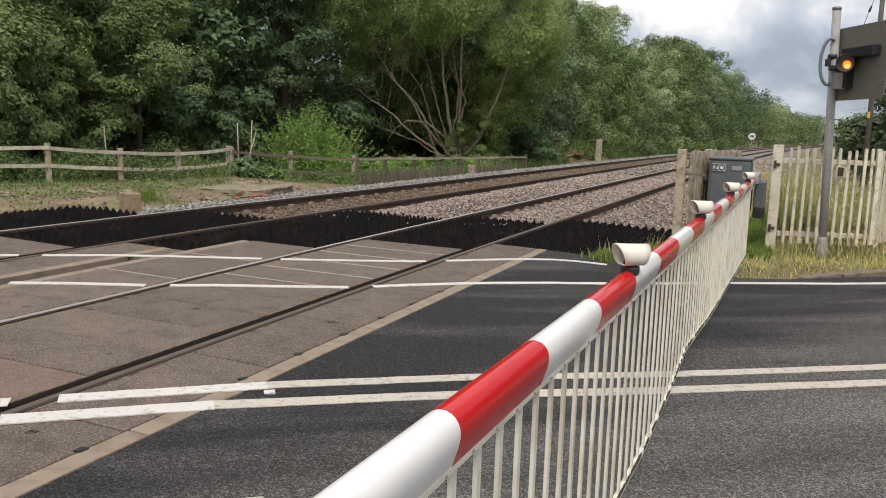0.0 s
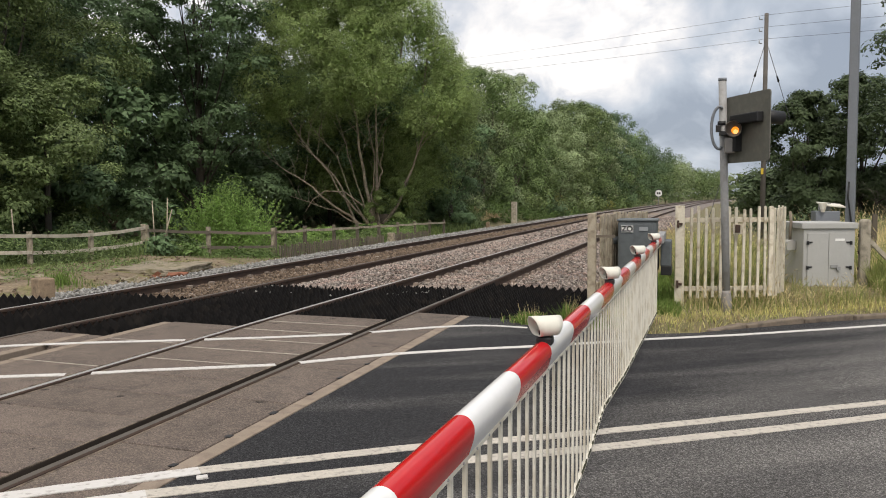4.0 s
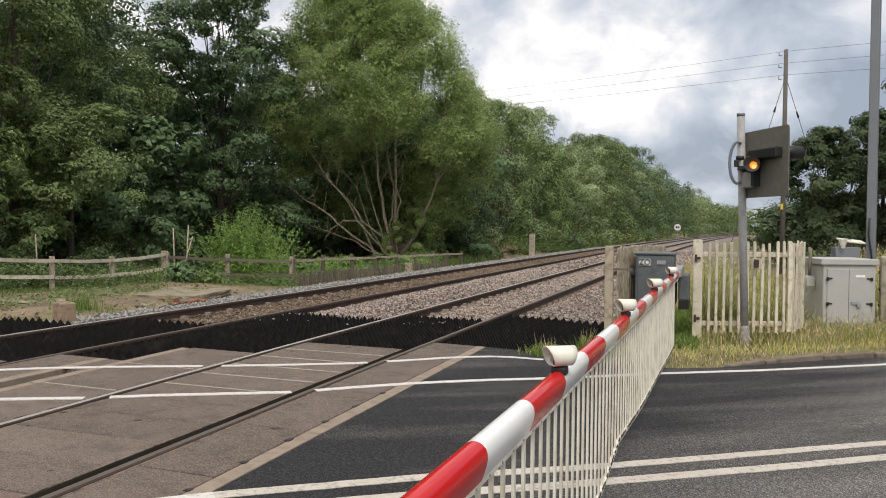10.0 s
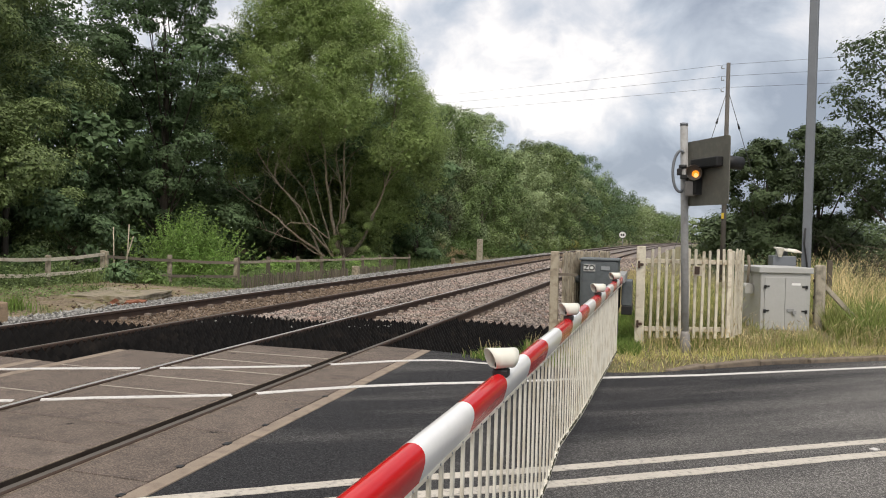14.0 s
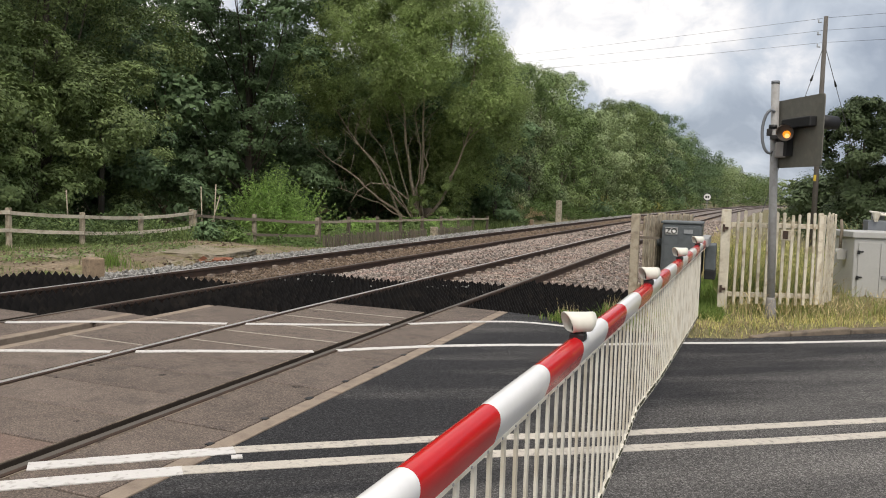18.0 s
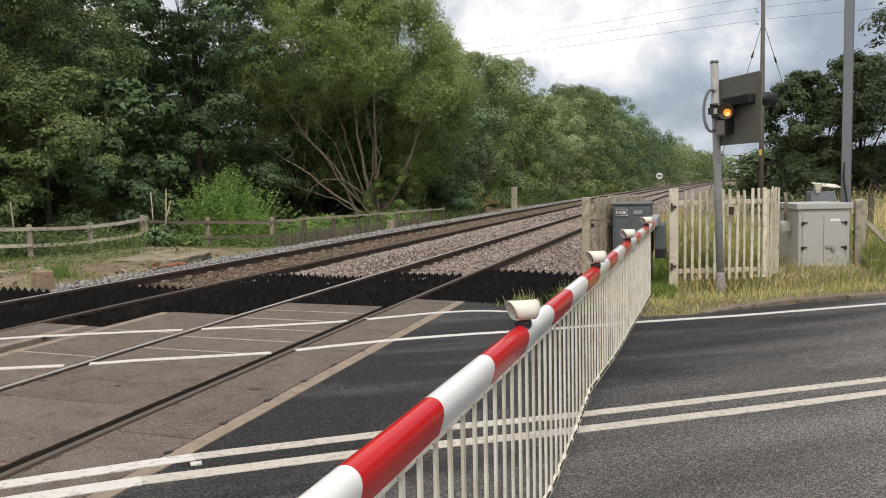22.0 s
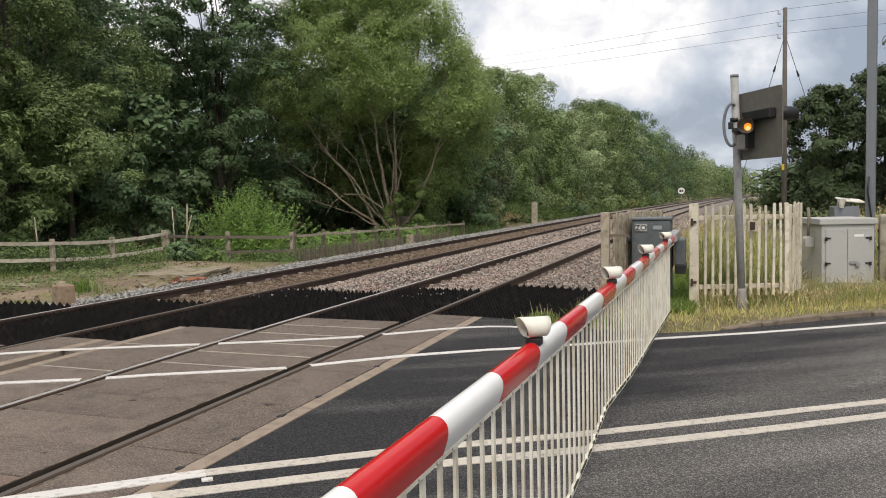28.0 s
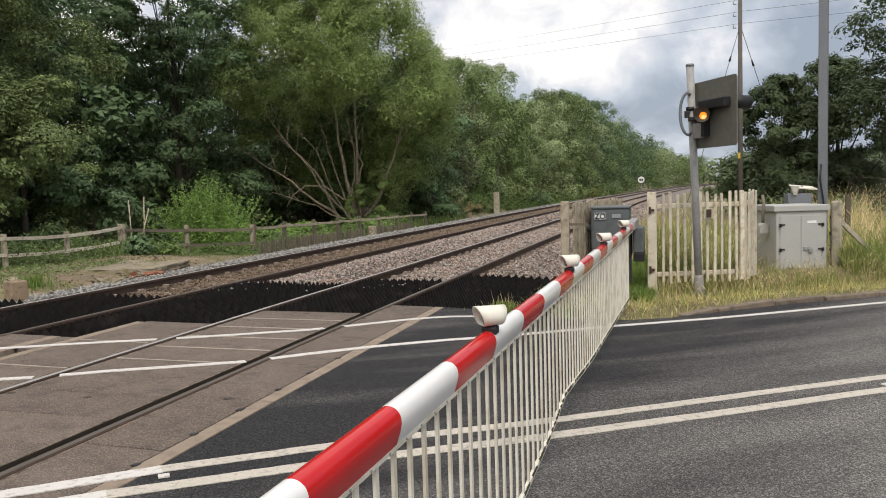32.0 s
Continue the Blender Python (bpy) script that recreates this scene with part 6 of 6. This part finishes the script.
# ballast further along the line
for s0, s1, m_ in ((-3.33, -1.58, M["stone"]), (-1.43, -0.08, M["stone"]), (0.08, 2.3, M["stone"]), (-4.82, -3.48, M["stone_brown"])):
    stones("ballast_stones", 3200, s0, s1, 29, 66, m_, "loose ballast stones further along the line", 0.044, grow=0.5)
stones("shoulder_stones", 2600, -6.3, -4.98, 35, 66, M["stone_grey"], "fresh light grey stones further along the shoulder", 0.046, grow=0.5)


# ---- grass ----
def scatter(n, x0, x1, y0, y1, ok):
    xs, ys = RNG.uniform(x0, x1, n), RNG.uniform(y0, y1, n)
    keep = np.array([ok(a, b_) for a, b_ in zip(xs, ys)])
    xs, ys = xs[keep], ys[keep]
    return xs, ys, np.array([ground_z(a, b_) for a, b_ in zip(xs, ys)]) - 0.01


def verge(a, b_):
    return b_ > along(FAR_EDGE, a) + 0.27 and (b_ - along(FAR_EDGE, a)) < 14


def near_edge(a, b_):
    return 0.24 < b_ - along(FAR_EDGE, a) < 1.1


def patchy(p, lo=0.45, hi=1.35, f=1.3):
    """Heights that rise and fall from patch to patch."""
    return np.array([lo + (hi - lo) * min(1.0, max(0.0, 0.5 + 0.9 * noise.noise(Vector((a * f, b_ * f, 9))))) for a, b_ in zip(p[0], p[1])])


def off_cabinet(a, b_):
    return not (4.85 < a < 6.35 and 13.75 < b_ < 15.7)


p = scatter(19000, 2.5, 17, 9.8, 27, verge)
blades("verge_grass", *p, 0.16 * patchy(p), 0.005, GRASS, "short green grass on the verge", lean=1.1)
p = scatter(80000, 2.4, 14, 9.8, 20, near_edge)
blades("verge_grass", *p, 0.095 * patchy(p), 0.0042, GRASS_KERB, "short straw-coloured grass along the kerb", lean=1.4)
p = scatter(60000, 2.4, 12, 9.8, 19, lambda a, b_: 0.20 < b_ - along(FAR_EDGE, a) < 1.6 and noise.noise(Vector((a * 1.6, b_ * 1.6, 4))) > 0.02)
blades("dead_grass", *p, 0.075, 0.005, GRASS_DEAD, "dead brown grass matted along the kerb", lean=1.2)
p = scatter(30000, 3.4, 9, 11.6, 17.5, lambda a, b_: b_ > along(FAR_EDGE, a) + 0.75 and RNG.random() < 0.45 and off_cabinet(a, b_))
blades("tall_grass", *p, 0.22 * patchy(p, 0.2, 1.4), 0.0042, GRASS, "tall seeding grass round the fence and cabinet", lean=0.75)
p = scatter(24000, 3.3, 9, 11.4, 17.5, lambda a, b_: b_ > along(FAR_EDGE, a) + 0.6 and RNG.random() < 0.4 and off_cabinet(a, b_))
blades("tall_dry_grass", *p, 0.28 * patchy(p, 0.2, 1.5), 0.0026, GRASS_DRY, "tall dry grass stalks round the fence", lean=0.7, seed=0.7)
p = scatter(26000, 6.6, 22, 13.5, 30, lambda a, b_: b_ > along(FAR_EDGE, a) + 1.3)
blades("meadow_grass", *p, 0.50 * patchy(p, 0.5, 1.5, 0.7), 0.008, GRASS, "tall green meadow grass", lean=0.9)
p = scatter(25000, 6.6, 22, 13.5, 30, lambda a, b_: b_ > along(FAR_EDGE, a) + 2.6 and noise.noise(Vector((a * 0.7, b_ * 0.7, 2))) > 0.02)
blades("meadow_dry_grass", *p, 0.92 * patchy(p, 0.5, 1.25, 0.6), 0.005, GRASS_DRY, "tall dry meadow grass gone to seed", lean=1.0, seed=0.6)
p = scatter(5000, 6.25, 7.4, 14.2, 15.6, lambda a, b_: True)
blades("brace_grass", *p, 0.36 * patchy(p, 0.5, 1.3), 0.005, GRASS, "tall green grass round the strainer post", lean=0.8)
p = scatter(9000, 3.3, 4.55, 12.5, 19, lambda a, b_: b_ > 12.2 + 0.36 * (a - 3.3) + 0.2)
blades("gate_weeds", *p, 0.50 * patchy(p, 0.4, 1.4), 0.006, GRASS_DARK, "rank dark green weeds behind the gate", lean=0.8)
p = scatter(8000, 3.3, 4.55, 12.5, 19, lambda a, b_: b_ > 12.2 + 0.36 * (a - 3.3) + 0.2)
blades("gate_dry_grass", *p, 0.60 * patchy(p, 0.4, 1.4), 0.004, GRASS_KERB, "tall dry grass behind the gate", lean=0.8, seed=0.5)
p = scatter(26000, 6.7, 14, 13.5, 20, lambda a, b_: 1.0 < b_ - along(FAR_EDGE, a) < 3.6 and noise.noise(Vector((a * 0.55, b_ * 0.8, 14))) > -0.05)
blades("lush_grass", *p, 0.50 * patchy(p, 0.5, 1.3, 0.9), 0.007, GRASS_LUSH, "lush green grass at the foot of the meadow", lean=0.9)
for cx, cy, sp_, n_, h_ in ((1.58, 9.98, 0.08, 300, 0.15), (1.50, 10.02, 0.13, 160, 0.10), (1.98, 10.40, 0.06, 150, 0.21), (2.46, 10.22, 0.16, 300, 0.13)):
    xs, ys = RNG.normal(cx, sp_, n_), RNG.normal(cy, sp_ * 0.6, n_)
    blades("corner_tuft", xs, ys, np.array([plane_z(a) for a in xs]) - 0.01, h_, 0.0055, GRASS_LUSH, "green grass tuft at the end of the guard", lean=0.7)
    xs, ys = RNG.normal(cx, sp_ * 0.8, n_ // 5), RNG.normal(cy, sp_ * 0.5, n_ // 5)
    blades("corner_tuft", xs, ys, np.array([plane_z(a) for a in xs]) - 0.01, h_ * 1.5, 0.0035, GRASS_DRY, "dry grass stalks at the end of the guard", lean=0.4)
blades("track_grass", *scatter(3000, 2.3, 3.2, 16.0, 40, lambda a, b_: True), 0.3, 0.006, GRASS_DRY, "dry grass at the foot of the ballast")
blades("path_grass", *scatter(9000, 2.5, 3.3, 10.9, 16.5, lambda a, b_: b_ > 10.6), 0.12, 0.005, GRASS_LUSH, "short bright green grass between barrier and gate", lean=0.9)
blades("dirt_weeds", *scatter(20000, -11.5, -6.1, 7, 18.5, lambda a, b_: noise.noise(Vector((a * 0.9, b_ * 0.9, 5))) > 0.15 or RNG.random() < 0.8 * smooth(-7.6, -9.8, a)), 0.11, 0.006, GRASS_DARK, "green weeds on the dirt by the fence")
blades("fence_grass", *scatter(11000, -13.5, -9.0, 7, 20, lambda a, b_: a < -10.2 - 0.35 * (16 - b_) * (b_ < 16) or b_ > 16.4), 0.42, 0.009, GRASS_DARK, "rough grass along the fence")
blades("fence_grass", *scatter(9000, -10.5, -7.7, 20, 45, lambda a, b_: True), 0.45, 0.012, GRASS_DARK, "rough grass along the pickets")
def weeds(name, pts, n, back, front, h, label, size=0.034):
    """Leafy weeds along a bent line: thin stems with small leaves on both sides of it."""
    out = []
    segs = [(Vector((*a, 0)), Vector((*b_, 0))) for a, b_ in zip(pts, pts[1:])]
    for _ in range(n):
        a, b_ = segs[RNG.integers(len(segs))]
        d = (b_ - a).normalized()
        p = a.lerp(b_, RNG.random()) + Vector((-d.y, d.x, 0)) * RNG.uniform(-front, back)
        tall = h * RNG.uniform(0.3, 1.1) * (0.6 + 0.8 * max(0.0, 0.5 + noise.noise(Vector((p.x * 0.9, p.y * 0.9, 7)))))
        m = 6 + int(tall * 22)
        u = RNG.random((m, 1))
        c = np.array((p.x, p.y, ground_z(p.x, p.y))) + u * np.array((RNG.normal(0, 0.10), RNG.normal(0, 0.10), 1.0)) * tall + RNG.normal(0, 0.05, (m, 3))
        out.append(np.concatenate([c, unit(m) * 0.4 + np.array((0, -0.2, 0.5))], 1))
    return tagged(soup(name, leaves(np.concatenate(out), size, 0.38), 4, LEAF_WEED if size < 0.06 else LEAF_IVY), label, "weeds", kind="stuff")


weeds("fence_weeds", FL, 1700, 1.6, -0.12, 0.50, "leafy green weeds growing through the fence")
weeds("fence_weeds", FL[4:] + ((-8.76, 19.03), (-7.60, 20.40)), 1000, 0.9, 0.7, 0.34, "leafy green weeds in front of the fence")
weeds("fence_weeds", FR[:8], 900, 0.9, 0.10, 0.60, "leafy weeds behind the pickets")
blades("bank_dry_grass", *[q + d for q, d in zip(scatter(1500, -8.9, -7.9, 45.5, 50.5, lambda a, b_: noise.noise(Vector((a, b_ * 0.6, 3))) > -0.1), (0.0, 0.0, 0.45))], 0.30, 0.012, GRASS_DEAD, "dead dry grass on the ivy bank", lean=1.2)
weeds("bank_weeds", ((-8.9, 39.0), (-8.5, 46.0), (-8.0, 54.0), (-7.2, 66.0), (-6.0, 84.0)), 1700, 2.6, 0.3, 0.45, "ivy and weeds covering the low bank", size=0.085)
weeds("dirt_weeds", ((-8.3, 9.0), (-7.6, 12.0), (-7.9, 15.0)), 500, 0.9, 0.5, 0.12, "low green weeds on the dirt")
xs = RNG.normal(-6.55, 0.14, 170)
ys = RNG.normal(11.25, 0.2, 170)
blades("weed_tuft", xs, ys, np.array([ground_z(a, b_) for a, b_ in zip(xs, ys)]), 0.24, 0.009, GRASS_LUSH, "bright green weed beside the marker block")


# dark-leaved trees added far behind the stems to close a gap of sky
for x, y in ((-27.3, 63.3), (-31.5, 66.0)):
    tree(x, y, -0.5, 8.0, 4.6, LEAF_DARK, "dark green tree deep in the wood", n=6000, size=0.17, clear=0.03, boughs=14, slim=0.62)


def motions():
    """Nothing in the place moves but the camera."""


motions()
